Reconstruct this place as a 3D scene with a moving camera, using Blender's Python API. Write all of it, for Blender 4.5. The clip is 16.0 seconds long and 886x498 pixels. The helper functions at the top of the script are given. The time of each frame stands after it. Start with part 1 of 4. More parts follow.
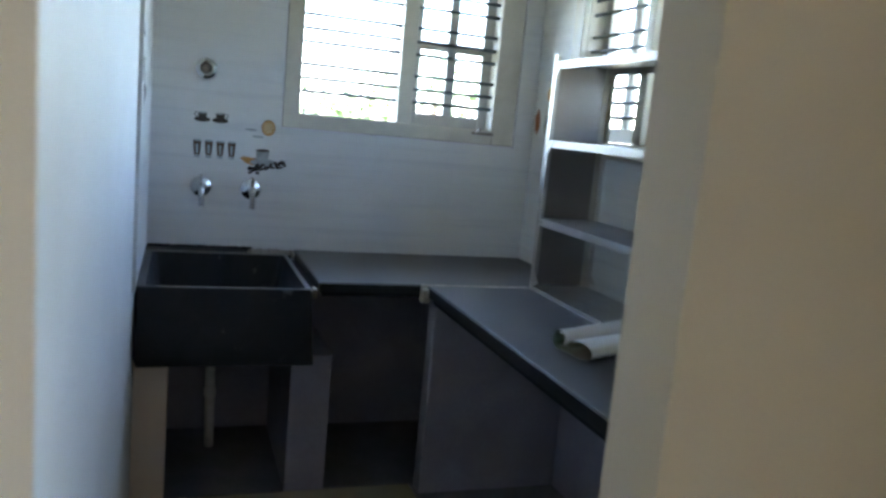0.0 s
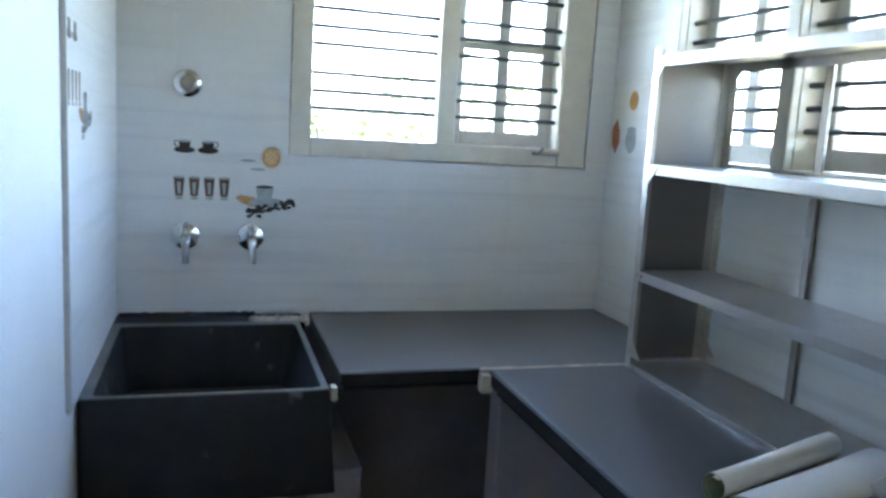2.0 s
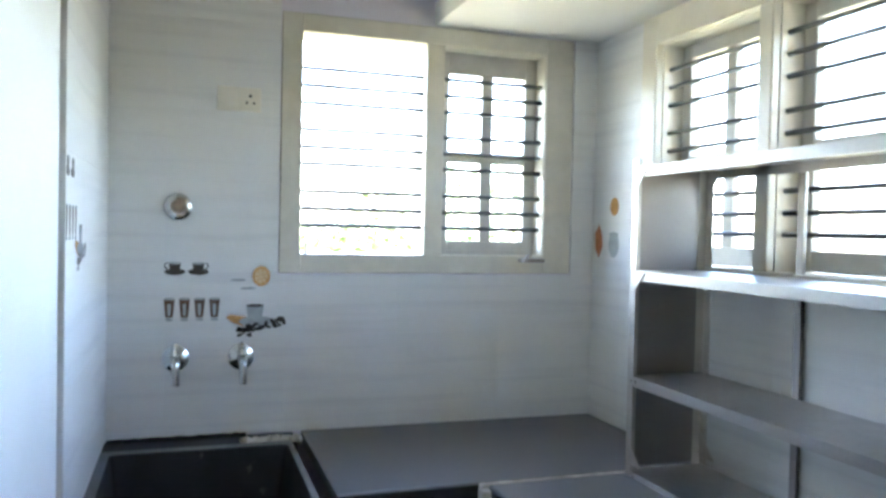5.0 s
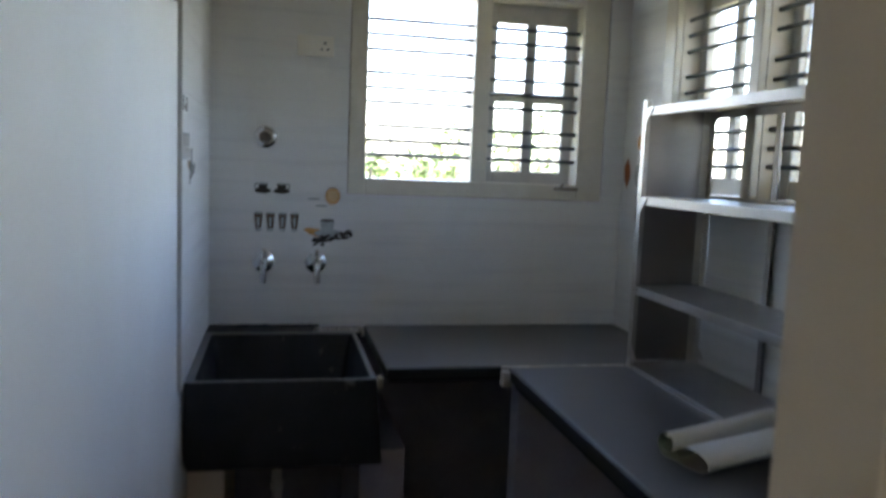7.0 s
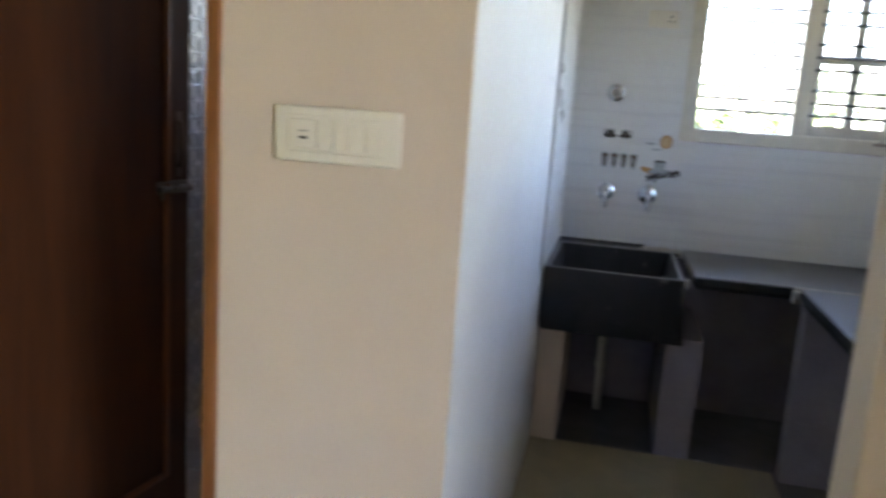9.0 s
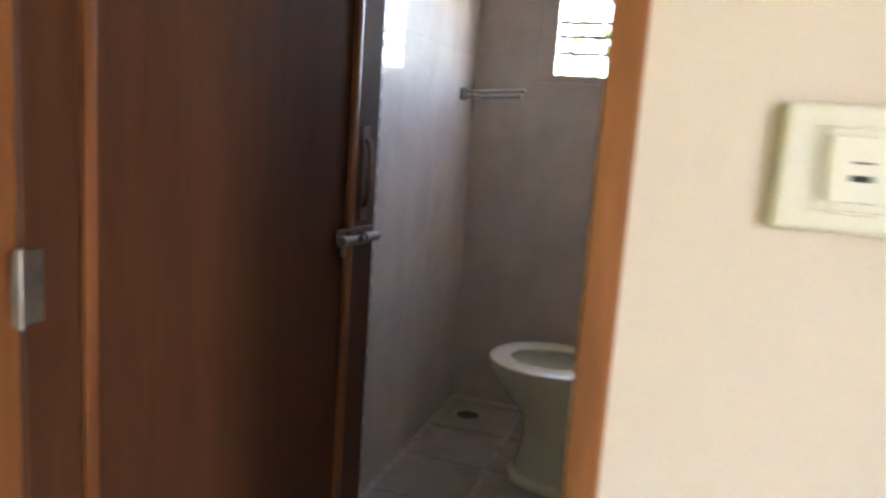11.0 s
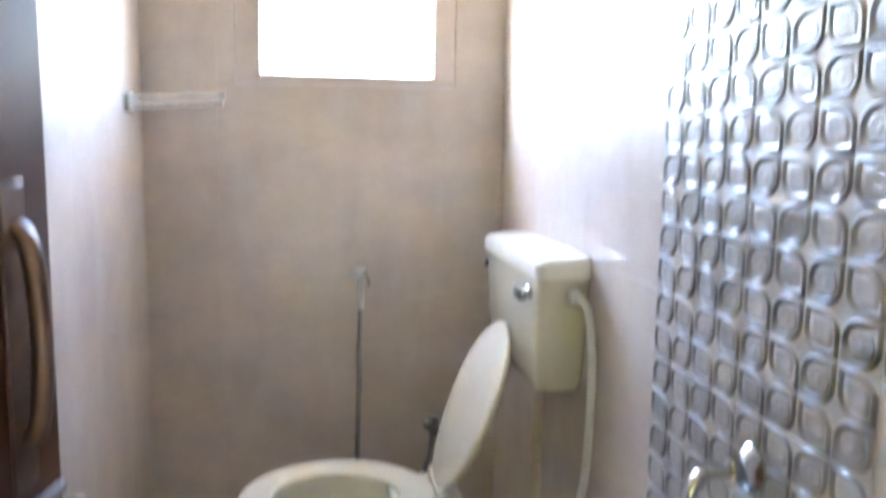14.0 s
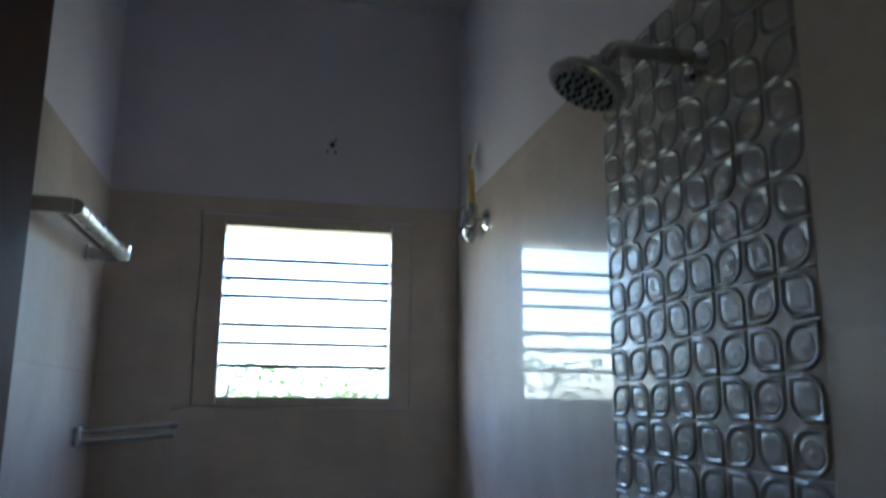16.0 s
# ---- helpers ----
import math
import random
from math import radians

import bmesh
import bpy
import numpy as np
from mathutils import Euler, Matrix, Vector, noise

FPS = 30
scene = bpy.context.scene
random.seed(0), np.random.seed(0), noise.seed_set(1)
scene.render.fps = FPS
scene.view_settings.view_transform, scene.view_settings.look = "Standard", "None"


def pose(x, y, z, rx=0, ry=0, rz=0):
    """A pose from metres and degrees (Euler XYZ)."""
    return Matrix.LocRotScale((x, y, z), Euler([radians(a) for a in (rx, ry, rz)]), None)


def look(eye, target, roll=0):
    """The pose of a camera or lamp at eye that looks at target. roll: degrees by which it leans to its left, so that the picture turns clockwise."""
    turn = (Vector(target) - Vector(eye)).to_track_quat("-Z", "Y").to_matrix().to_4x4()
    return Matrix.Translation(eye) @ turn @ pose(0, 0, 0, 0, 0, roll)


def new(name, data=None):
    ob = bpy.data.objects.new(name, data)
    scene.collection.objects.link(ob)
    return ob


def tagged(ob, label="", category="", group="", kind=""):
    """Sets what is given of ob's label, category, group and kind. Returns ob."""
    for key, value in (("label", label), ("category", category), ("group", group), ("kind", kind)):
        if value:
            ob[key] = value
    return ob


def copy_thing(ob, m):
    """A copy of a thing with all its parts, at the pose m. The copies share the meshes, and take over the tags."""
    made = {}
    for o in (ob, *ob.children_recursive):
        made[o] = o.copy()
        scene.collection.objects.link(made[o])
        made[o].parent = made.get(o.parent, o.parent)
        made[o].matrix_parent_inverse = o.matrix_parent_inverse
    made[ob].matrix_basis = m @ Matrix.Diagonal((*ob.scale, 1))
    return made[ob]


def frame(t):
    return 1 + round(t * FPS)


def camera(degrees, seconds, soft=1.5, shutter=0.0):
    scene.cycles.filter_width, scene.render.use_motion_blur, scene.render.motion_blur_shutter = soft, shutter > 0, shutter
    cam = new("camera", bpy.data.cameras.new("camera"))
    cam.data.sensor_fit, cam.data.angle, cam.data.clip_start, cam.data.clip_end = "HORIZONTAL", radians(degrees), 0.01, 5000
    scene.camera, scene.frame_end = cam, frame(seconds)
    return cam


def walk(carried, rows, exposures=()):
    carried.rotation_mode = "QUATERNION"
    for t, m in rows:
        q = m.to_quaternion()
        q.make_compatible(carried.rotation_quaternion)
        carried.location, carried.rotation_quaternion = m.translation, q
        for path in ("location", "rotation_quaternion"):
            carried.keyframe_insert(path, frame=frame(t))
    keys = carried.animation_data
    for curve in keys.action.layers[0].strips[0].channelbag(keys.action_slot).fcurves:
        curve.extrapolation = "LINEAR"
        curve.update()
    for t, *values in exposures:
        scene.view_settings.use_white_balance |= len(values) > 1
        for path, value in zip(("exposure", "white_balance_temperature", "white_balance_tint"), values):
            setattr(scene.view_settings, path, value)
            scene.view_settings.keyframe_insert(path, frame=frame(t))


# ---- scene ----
cam = camera(59.6, 16.0, soft=2.8, shutter=0.6)
PATH = [
    (0, (0.114, -3.235, 1.345), (0.769, -1.372, 1.035), 5.4),
    (0.5, (0.199, -2.938, 1.354), (0.798, -1.056, 1.044), 4.8),
    (1, (0.181, -2.732, 1.445), (0.793, -0.862, 1.086), 4.2),
    (1.5, (0.246, -2.561, 1.435), (0.776, -0.665, 1.079), 3.7),
    (2, (0.266, -2.485, 1.391), (0.85, -0.596, 1.088), 3.4),
    (2.5, (0.266, -2.457, 1.351), (0.861, -0.588, 0.970), 3.0),
    (3, (0.27, -2.454, 1.3), (0.86, -0.638, 0.703), 2.2),
    (3.5, (0.265, -2.458, 1.297), (0.85, -0.659, 0.647), 1.5),
    (4, (0.257, -2.464, 1.392), (0.877, -0.615, 0.95), 1.7),
    (4.2, (0.233, -2.471, 1.404), (0.877, -0.594, 1.154), 1.8),
    (6.3, (0.233, -2.651, 1.467), (0.784, -0.728, 1.487), 2.4),
    (6.5, (0.27, -2.725, 1.43), (0.754, -0.785, 1.391), 2.5),
    (7, (0.251, -2.95, 1.407), (0.672, -1.006, 1.192), 2.3),
    (7.5, (0.265, -3.158, 1.397), (0.503, -1.196, 1.092), 2.2),
    (8, (0.306, -3.377, 1.387), (0.289, -1.41, 1.027), 4.0),
    (8.5, (0.31, -3.628, 1.382), (0.109, -1.673, 1.014), 4.0),
    (9, (0.247, -3.776, 1.386), (-0.169, -1.856, 1.014), 4.0),
    (9.5, (0.134, -3.772, 1.383), (-0.526, -1.92, 1.018), 4.4),
    (9.7, (0.089, -3.747, 1.374), (-0.654, -1.926, 1.009), 4.8),
    (11.8, (-0.715, -2.653, 1.31), (-1.008, -0.703, 0.974), 4.9),
    (12, (-0.769, -2.541, 1.301), (-0.964, -0.583, 0.945), 5.4),
    (12.5, (-0.846, -2.338, 1.268), (-0.735, -0.397, 0.799), 4.6),
    (13, (-0.86, -2.255, 1.218), (-0.614, -0.428, 0.441), 3.7),
    (13.2, (-0.862, -2.236, 1.218), (-0.6, -0.409, 0.449), 3.3),
    (13.4, (-0.872, -2.22, 1.241), (-0.582, -0.369, 0.538), 2.6),
    (13.5, (-0.862, -2.215, 1.242), (-0.581, -0.344, 0.594), 2.6),
    (14, (-0.853, -2.184, 1.329), (-0.526, -0.228, 1.069), 0.9),
    (14.5, (-0.859, -2.192, 1.413), (-0.503, -0.226, 1.318), -0.1),
    (15, (-0.867, -2.201, 1.465), (-0.469, -0.244, 1.576), 0.1),
    (15.2, (-0.855, -2.207, 1.5), (-0.469, -0.251, 1.666), 0.0),
    (15.5, (-0.86, -2.207, 1.508), (-0.446, -0.268, 1.771), 0.8),
    (15.6, (-0.838, -2.22, 1.506), (-0.45, -0.281, 1.806), 0.9),
    (16, (-0.856, -2.222, 1.534), (-0.433, -0.307, 1.928), 0.4),
]
EXPOSURES = [(0.0, 5.2, 6100, 11), (1.0, 5.65, 6100, 11), (2.0, 5.75, 6150, 11), (3.0, 6.3, 6700, 15), (3.5, 6.7, 6700, 15), (4.2, 6.7, 6400, 12), (6.3, 4.15, 6750, 17),
             (6.5, 4.25, 6750, 17), (7.5, 4.75, 6800, 18), (9.0, 5.4, 6850, 20), (9.7, 5.65, 6850, 20), (10.9, 6.3, 6800, 19), (11.8, 7.8, 6600, 16), (12.5, 7.95, 6800, 18), (13.0, 8.1, 7350, 24),
             (13.5, 8.3, 7000, 20), (14.0, 8.0, 6400, 15), (14.5, 7.45, 5900, 10), (15.0, 6.45, 5700, 9), (15.5, 5.45, 5500, 8), (16.0, 4.7, 5400, 8)]
walk(cam, [(t, look(eye, target, roll)) for t, eye, target, roll in PATH],
     exposures=EXPOSURES)

# ---- world and light ----
world = bpy.data.worlds.new("sky")
scene.world = world
world.use_nodes = True
wn = world.node_tree
sky = wn.nodes.new("ShaderNodeTexSky")
sky.sky_type = "NISHITA"
sky.sun_disc = False
sky.sun_elevation = radians(58)
sky.sun_rotation = radians(245)
sky.air_density, sky.dust_density, sky.ozone_density = 1.0, 2.0, 1.0
wn.nodes["Background"].inputs[1].default_value = 0.14
wn.links.new(sky.outputs[0], wn.nodes["Background"].inputs[0])
sun = new("sun", bpy.data.lights.new("sun", "SUN"))
sun.data.energy, sun.data.angle, sun.data.color = 3.0, radians(0.6), (1.0, 0.95, 0.88)
sun.matrix_world = look((-7.2, -3.4, 13), (0, 0, 0))


# ---- materials ----
def material(name, color, rough=0.5, metal=0.0, vary=0.12, scale=6.0, stretch=(1, 1, 1), bump=0.0, fine=90.0,
             second=None, spots=0.0, piece=0.0, coat=0.0, streak=None, spec=0.5):
    """A node material with two scales of variation, an optional second tone and fine relief."""
    m = bpy.data.materials.new(name)
    m.use_nodes = True
    nt = m.node_tree
    nd, ln = nt.nodes, nt.links
    b = nd["Principled BSDF"]
    b.inputs["Roughness"].default_value, b.inputs["Metallic"].default_value = rough, metal
    b.inputs["Specular IOR Level"].default_value = spec
    b.inputs["Coat Weight"].default_value = coat
    b.inputs["Coat Roughness"].default_value = 0.035
    geo = nd.new("ShaderNodeNewGeometry")
    mp = nd.new("ShaderNodeMapping")
    mp.inputs["Scale"].default_value = stretch
    ln.new(geo.outputs["Position"], mp.inputs["Vector"])
    n1 = nd.new("ShaderNodeTexNoise")
    n1.inputs["Scale"].default_value, n1.inputs["Detail"].default_value = scale, 5.0
    n1.inputs["Distortion"].default_value = 0.6
    ln.new(mp.outputs[0], n1.inputs["Vector"])
    n2 = nd.new("ShaderNodeTexNoise")
    n2.inputs["Scale"].default_value, n2.inputs["Detail"].default_value = fine, 3.0
    ln.new(mp.outputs[0], n2.inputs["Vector"])
    dark = tuple(c * (1 - vary) for c in color)
    light = second or tuple(min(1, c * (1 + vary * 0.7)) for c in color)
    ramp = nd.new("ShaderNodeValToRGB")
    ramp.color_ramp.elements[0].position, ramp.color_ramp.elements[1].position = 0.35, 0.68
    ramp.color_ramp.elements[0].color = (*dark, 1)
    ramp.color_ramp.elements[1].color = (*light, 1)
    ln.new(n1.outputs["Fac"], ramp.inputs["Fac"])
    out = ramp.outputs["Color"]

    def mix(kind, a, fac, col):
        x = nd.new("ShaderNodeMix")
        x.data_type, x.blend_type = "RGBA", kind
        ln.new(a, x.inputs[6])
        if isinstance(fac, float):
            x.inputs[0].default_value = fac
        else:
            ln.new(fac, x.inputs[0])
        if isinstance(col, tuple):
            x.inputs[7].default_value = (*col, 1)
        else:
            ln.new(col, x.inputs[7])
        return x.outputs[2]

    r2 = nd.new("ShaderNodeValToRGB")
    r2.color_ramp.elements[0].position, r2.color_ramp.elements[1].position = 0.3, 0.7
    r2.color_ramp.elements[0].color = (1 - vary, 1 - vary, 1 - vary, 1)
    ln.new(n2.outputs["Fac"], r2.inputs["Fac"])
    out = mix("MULTIPLY", out, 0.6, r2.outputs["Color"])
    if streak:
        sc, col, amount, lo, hi = streak
        m2 = nd.new("ShaderNodeMapping")
        m2.inputs["Scale"].default_value = sc
        ln.new(geo.outputs["Position"], m2.inputs["Vector"])
        n3 = nd.new("ShaderNodeTexNoise")
        n3.inputs["Scale"].default_value, n3.inputs["Detail"].default_value = 1.0, 3.0
        ln.new(m2.outputs[0], n3.inputs["Vector"])
        r3 = nd.new("ShaderNodeValToRGB")
        r3.color_ramp.elements[0].position, r3.color_ramp.elements[1].position = lo, hi
        r3.color_ramp.elements[1].color = (amount, amount, amount, 1)
        ln.new(n3.outputs["Fac"], r3.inputs["Fac"])
        out = mix("MIX", out, r3.outputs["Color"], col)
    if spots:
        n4 = nd.new("ShaderNodeTexNoise")
        n4.inputs["Scale"].default_value, n4.inputs["Detail"].default_value = 14.0, 6.0
        ln.new(geo.outputs["Position"], n4.inputs["Vector"])
        r4 = nd.new("ShaderNodeValToRGB")
        r4.color_ramp.elements[0].position, r4.color_ramp.elements[1].position = 0.66, 0.74
        r4.color_ramp.elements[1].color = (spots, spots, spots, 1)
        ln.new(n4.outputs["Fac"], r4.inputs["Fac"])
        out = mix("MIX", out, r4.outputs["Color"], (0.5, 0.5, 0.5))
    if piece:
        info = nd.new("ShaderNodeObjectInfo")
        mr = nd.new("ShaderNodeMapRange")
        mr.inputs["To Min"].default_value, mr.inputs["To Max"].default_value = 1 - piece, 1.0
        ln.new(info.outputs["Random"], mr.inputs["Value"])
        out = mix("MULTIPLY", out, 1.0, mr.outputs[0])
    ln.new(out, b.inputs["Base Color"])
    mr = nd.new("ShaderNodeMapRange")
    mr.inputs["To Min"].default_value, mr.inputs["To Max"].default_value = rough * 0.8, min(1, rough * 1.25)
    ln.new(n1.outputs["Fac"], mr.inputs["Value"])
    ln.new(mr.outputs[0], b.inputs["Roughness"])
    if bump:
        bp = nd.new("ShaderNodeBump")
        bp.inputs["Strength"].default_value, bp.inputs["Distance"].default_value = bump, 0.004
        ln.new(n2.outputs["Fac"], bp.inputs["Height"])
        ln.new(bp.outputs[0], b.inputs["Normal"])
    return m


WHITE = material("white_wall_paint", (0.74, 0.74, 0.73), 0.55, vary=0.05, scale=2.5, bump=0.05, fine=240)
CREAM = material("cream_wall_paint", (0.66, 0.555, 0.475), 0.6, vary=0.05, scale=2.0, bump=0.05, fine=240)
GREEN = material("olive_green_paint", (0.42, 0.38, 0.13), 0.6, vary=0.06, scale=2.0, bump=0.05, fine=240)
LILAC = material("pale_lilac_paint", (0.72, 0.68, 0.76), 0.65, vary=0.06, scale=2.0, bump=0.2, fine=120)
CEIL = material("ceiling_paint", (0.74, 0.73, 0.71), 0.7, vary=0.05, scale=2.0, bump=0.2, fine=120)
PLASTER = material("outer_plaster", (0.55, 0.52, 0.48), 0.8, vary=0.12, scale=3.0, bump=0.3)
GREY = material("grey_cement_paint", (0.30, 0.285, 0.345), 0.65, vary=0.14, scale=5.0, bump=0.35, fine=60, spots=0.10)
CEMENT = material("cement_floor", (0.19, 0.185, 0.20), 0.7, vary=0.2, scale=6.0, bump=0.4, fine=50)
GROUT = material("white_cement_grout", (0.53, 0.48, 0.42), 0.8, vary=0.2, scale=20.0, bump=0.5)
KTILE = material("white_streaked_wall_tile", (0.74, 0.74, 0.73), 0.3, vary=0.03, scale=3.0, fine=40, piece=0.04, coat=0.08,
                 streak=((1.2, 1.2, 26.0), (0.50, 0.50, 0.51), 0.42, 0.5, 0.74))
KJOINT = material("wall_tile_joint", (0.55, 0.54, 0.52), 0.8, vary=0.1)
BTILE = material("beige_marbled_wall_tile", (0.63, 0.53, 0.45), 0.42, vary=0.10, scale=2.6, stretch=(1, 1, 2.0), fine=24, piece=0.02,
                 coat=0.7, spec=0.12, streak=((6.0, 6.0, 2.2), (0.71, 0.64, 0.57), 0.6, 0.45, 0.75))
FTILE = material("beige_stone_floor_tile", (0.46, 0.38, 0.305), 0.35, vary=0.16, scale=7.0, fine=40, piece=0.10, bump=0.1)
FDARK = material("grey_stained_floor_tile", (0.36, 0.32, 0.27), 0.4, vary=0.1, scale=9.0, fine=60, bump=0.1,
                 streak=((5.0, 5.0, 5.0), (0.20, 0.18, 0.16), 0.95, 0.22, 0.42))
KFLOOR = material("olive_beige_floor_tile", (0.42, 0.36, 0.24), 0.35, vary=0.10, scale=7.0, fine=60, piece=0.06)
PLATE = material("patterned_tile_ground", (0.53, 0.49, 0.455), 0.4, vary=0.06, scale=5.0, fine=50, piece=0.03, coat=0.25)
RIDGE = material("silver_grey_relief", (0.33, 0.31, 0.295), 0.36, metal=0.12, vary=0.10, scale=9.0, fine=80, coat=0.2)
PETAL = material("pearl_petal", (0.45, 0.41, 0.38), 0.4, vary=0.08, scale=9.0, fine=80, piece=0.18, coat=0.2)
STONE = material("black_granite", (0.018, 0.019, 0.024), 0.5, vary=0.3, scale=8.0, fine=140, spots=0.14, bump=0.06, spec=0.22)
SLAB = material("polished_dark_stone_slab", (0.094, 0.092, 0.093), 0.33, vary=0.14, scale=5.0, fine=60, bump=0.015,
                streak=((4.0, 4.0, 4.0), (0.115, 0.12, 0.12), 0.3, 0.38, 0.85))
EDGE = material("black_polished_stone_edge", (0.022, 0.024, 0.025), 0.36, vary=0.3, scale=9.0, fine=90, spec=0.35)
RIM = material("worn_grey_stone_rim", (0.11, 0.115, 0.12), 0.36, vary=0.3, scale=10.0, fine=90)
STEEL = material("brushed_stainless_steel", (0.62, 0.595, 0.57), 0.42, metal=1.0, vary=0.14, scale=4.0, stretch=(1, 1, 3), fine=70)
# STEEL darkened: the dim room's reflection and shade put into its colour
STEEL_SHADED = material("shaded_stainless_steel", (0.30, 0.28, 0.265), 0.42, metal=1.0, vary=0.08, scale=3.0, stretch=(1, 1, 3), fine=70)
CHROME = material("chrome", (0.62, 0.635, 0.65), 0.13, metal=1.0, vary=0.05, scale=20.0)
DULL = material("worn_antique_metal", (0.33, 0.28, 0.245), 0.36, metal=0.9, vary=0.2, scale=25.0)
BOLT = material("worn_brown_metal", (0.21, 0.17, 0.15), 0.5, metal=0.9, vary=0.25, scale=25.0)
ANTIQUE = material("dark_bronzed_metal", (0.16, 0.105, 0.085), 0.4, metal=0.8, vary=0.25, scale=25.0)
FRAME = material("cream_window_paint", (0.66, 0.62, 0.53), 0.35, vary=0.07, scale=7.0, fine=50, bump=0.1)
SASH = material("grey_cream_sash_paint", (0.52, 0.50, 0.45), 0.4, vary=0.1, scale=9.0, fine=50, bump=0.1)
BAR = material("dark_grey_iron_bar", (0.10, 0.11, 0.12), 0.4, metal=0.3, vary=0.2, scale=20.0)
WOOD = material("dark_brown_varnished_wood", (0.080, 0.027, 0.0105), 0.4, vary=0.2, scale=4.0, stretch=(6, 6, 0.5), fine=40, coat=0.06, spec=0.3)
BEAD = material("orange_brown_wood_bead", (0.20, 0.066, 0.022), 0.36, vary=0.25, scale=6.0, stretch=(6, 6, 0.5), fine=40, coat=0.25)
JAMB = material("orange_brown_door_frame", (0.25, 0.085, 0.026), 0.35, vary=0.25, scale=6.0, stretch=(6, 6, 0.5), fine=40, coat=0.2)
CERAMIC = material("ivory_ceramic", (0.74, 0.68, 0.52), 0.12, vary=0.03, scale=3.0, fine=30, coat=0.5)
SEAT = material("ivory_plastic", (0.76, 0.69, 0.53), 0.2, vary=0.03, scale=4.0, fine=40, coat=0.2)
LID = material("white_cistern_plastic", (0.82, 0.79, 0.68), 0.2, vary=0.03, scale=4.0, fine=40, coat=0.2)
PVC = material("white_pvc", (0.72, 0.71, 0.67), 0.3, vary=0.08, scale=15.0)
PLASTIC = material("ivory_switch_plastic", (0.76, 0.72, 0.64), 0.3, vary=0.02, scale=5.0)
PAPER = material("white_glossy_paper", (0.80, 0.79, 0.78), 0.4, vary=0.04, scale=8.0)
PRINT = material("printed_paper_side", (0.52, 0.30, 0.24), 0.4, vary=0.3, scale=7.0, second=(0.36, 0.42, 0.28))
BROWN = material("brown_tile_print", (0.035, 0.022, 0.016), 0.5, vary=0.25, scale=40.0)
COFFEE = material("amber_tile_print", (0.11, 0.055, 0.03), 0.5, vary=0.3, scale=40.0)
ORANGE = material("orange_tile_print", (0.62, 0.34, 0.13), 0.2, vary=0.2, scale=30.0)
RUST = material("rust_tile_print", (0.46, 0.16, 0.07), 0.2, vary=0.2, scale=30.0)
PALE = material("pale_grey_tile_print", (0.42, 0.45, 0.46), 0.2, vary=0.15, scale=30.0)
YELLOW = material("yellow_plastic_pipe", (0.72, 0.48, 0.16), 0.4, vary=0.1, scale=12.0)
BLACK = material("black_rubber", (0.02, 0.02, 0.02), 0.6, vary=0.2)
LEAF = material("leaf", (0.07, 0.12, 0.035), 0.5, vary=0.4, scale=1.5, second=(0.12, 0.18, 0.05))
BARK = material("bark", (0.13, 0.10, 0.07), 0.9, vary=0.3, scale=8.0, bump=0.6)
EARTH = material("dry_earth_and_grass", (0.16, 0.15, 0.08), 0.9, vary=0.3, scale=0.6, bump=0.4)
GLASS = bpy.data.materials.new("window_glass")
GLASS.use_nodes = True
_g = GLASS.node_tree.nodes["Principled BSDF"]
_g.inputs["Base Color"].default_value = (0.93, 0.97, 0.97, 1)
_g.inputs["Transmission Weight"].default_value, _g.inputs["Roughness"].default_value, _g.inputs["IOR"].default_value = 1.0, 0.02, 1.01


# ---- mesh tools ----
def bx(bm, x0, x1, y0, y1, z0, z1, bevel=0.0, seg=2):
    """A box, with rounded edges where bevel is given."""
    v = [bm.verts.new((x, y, z)) for x in (x0, x1) for y in (y0, y1) for z in (z0, z1)]
    fs = [bm.faces.new([v[i] for i in q]) for q in ((0, 1, 3, 2), (4, 6, 7, 5), (0, 4, 5, 1), (2, 3, 7, 6), (0, 2, 6, 4), (1, 5, 7, 3))]
    if bevel:
        es = list({e for f in fs for e in f.edges})
        bmesh.ops.bevel(bm, geom=es, offset=bevel, segments=seg, profile=0.6, affect="EDGES")


def rings(bm, loops, cap=(True, True), closed=True):
    """A skin over loops of equally many points."""
    vs = [[bm.verts.new(p) for p in lp] for lp in loops]
    n = len(vs[0])
    for a, b in zip(vs, vs[1:]):
        for i in range(n if closed else n - 1):
            j = (i + 1) % n
            bm.faces.new((a[i], a[j], b[j], b[i]))
    if cap[0]:
        bm.faces.new(vs[0][::-1])
    if cap[1]:
        bm.faces.new(vs[-1])
    return vs


def tube(bm, pts, r, seg=12, cap=True):
    """A round bar along points; r is one radius or one for each point."""
    pts = [Vector(p) for p in pts]
    rs = r if isinstance(r, (list, tuple)) else [r] * len(pts)
    side = None
    loops = []
    for i, p in enumerate(pts):
        d = (pts[min(i + 1, len(pts) - 1)] - pts[max(i - 1, 0)]).normalized()
        if side is None:
            side = d.orthogonal().normalized()
        side = (side - d * side.dot(d)).normalized()
        up = d.cross(side)
        loops.append([p + rs[i] * (math.cos(2 * math.pi * k / seg) * side + math.sin(2 * math.pi * k / seg) * up) for k in range(seg)])
    rings(bm, loops, (cap, cap))


def turned(bm, base, axis, prof, seg=24):
    """A turned shape: prof holds (distance along the axis, radius)."""
    base, axis = Vector(base), Vector(axis).normalized()
    tube(bm, [base + axis * d for d, _ in prof], [max(r, 0.0004) for _, r in prof], seg)


def curve_pts(ctrl, n=8):
    """A smooth line through control points."""
    ctrl = [Vector(c) for c in ctrl]
    out = []
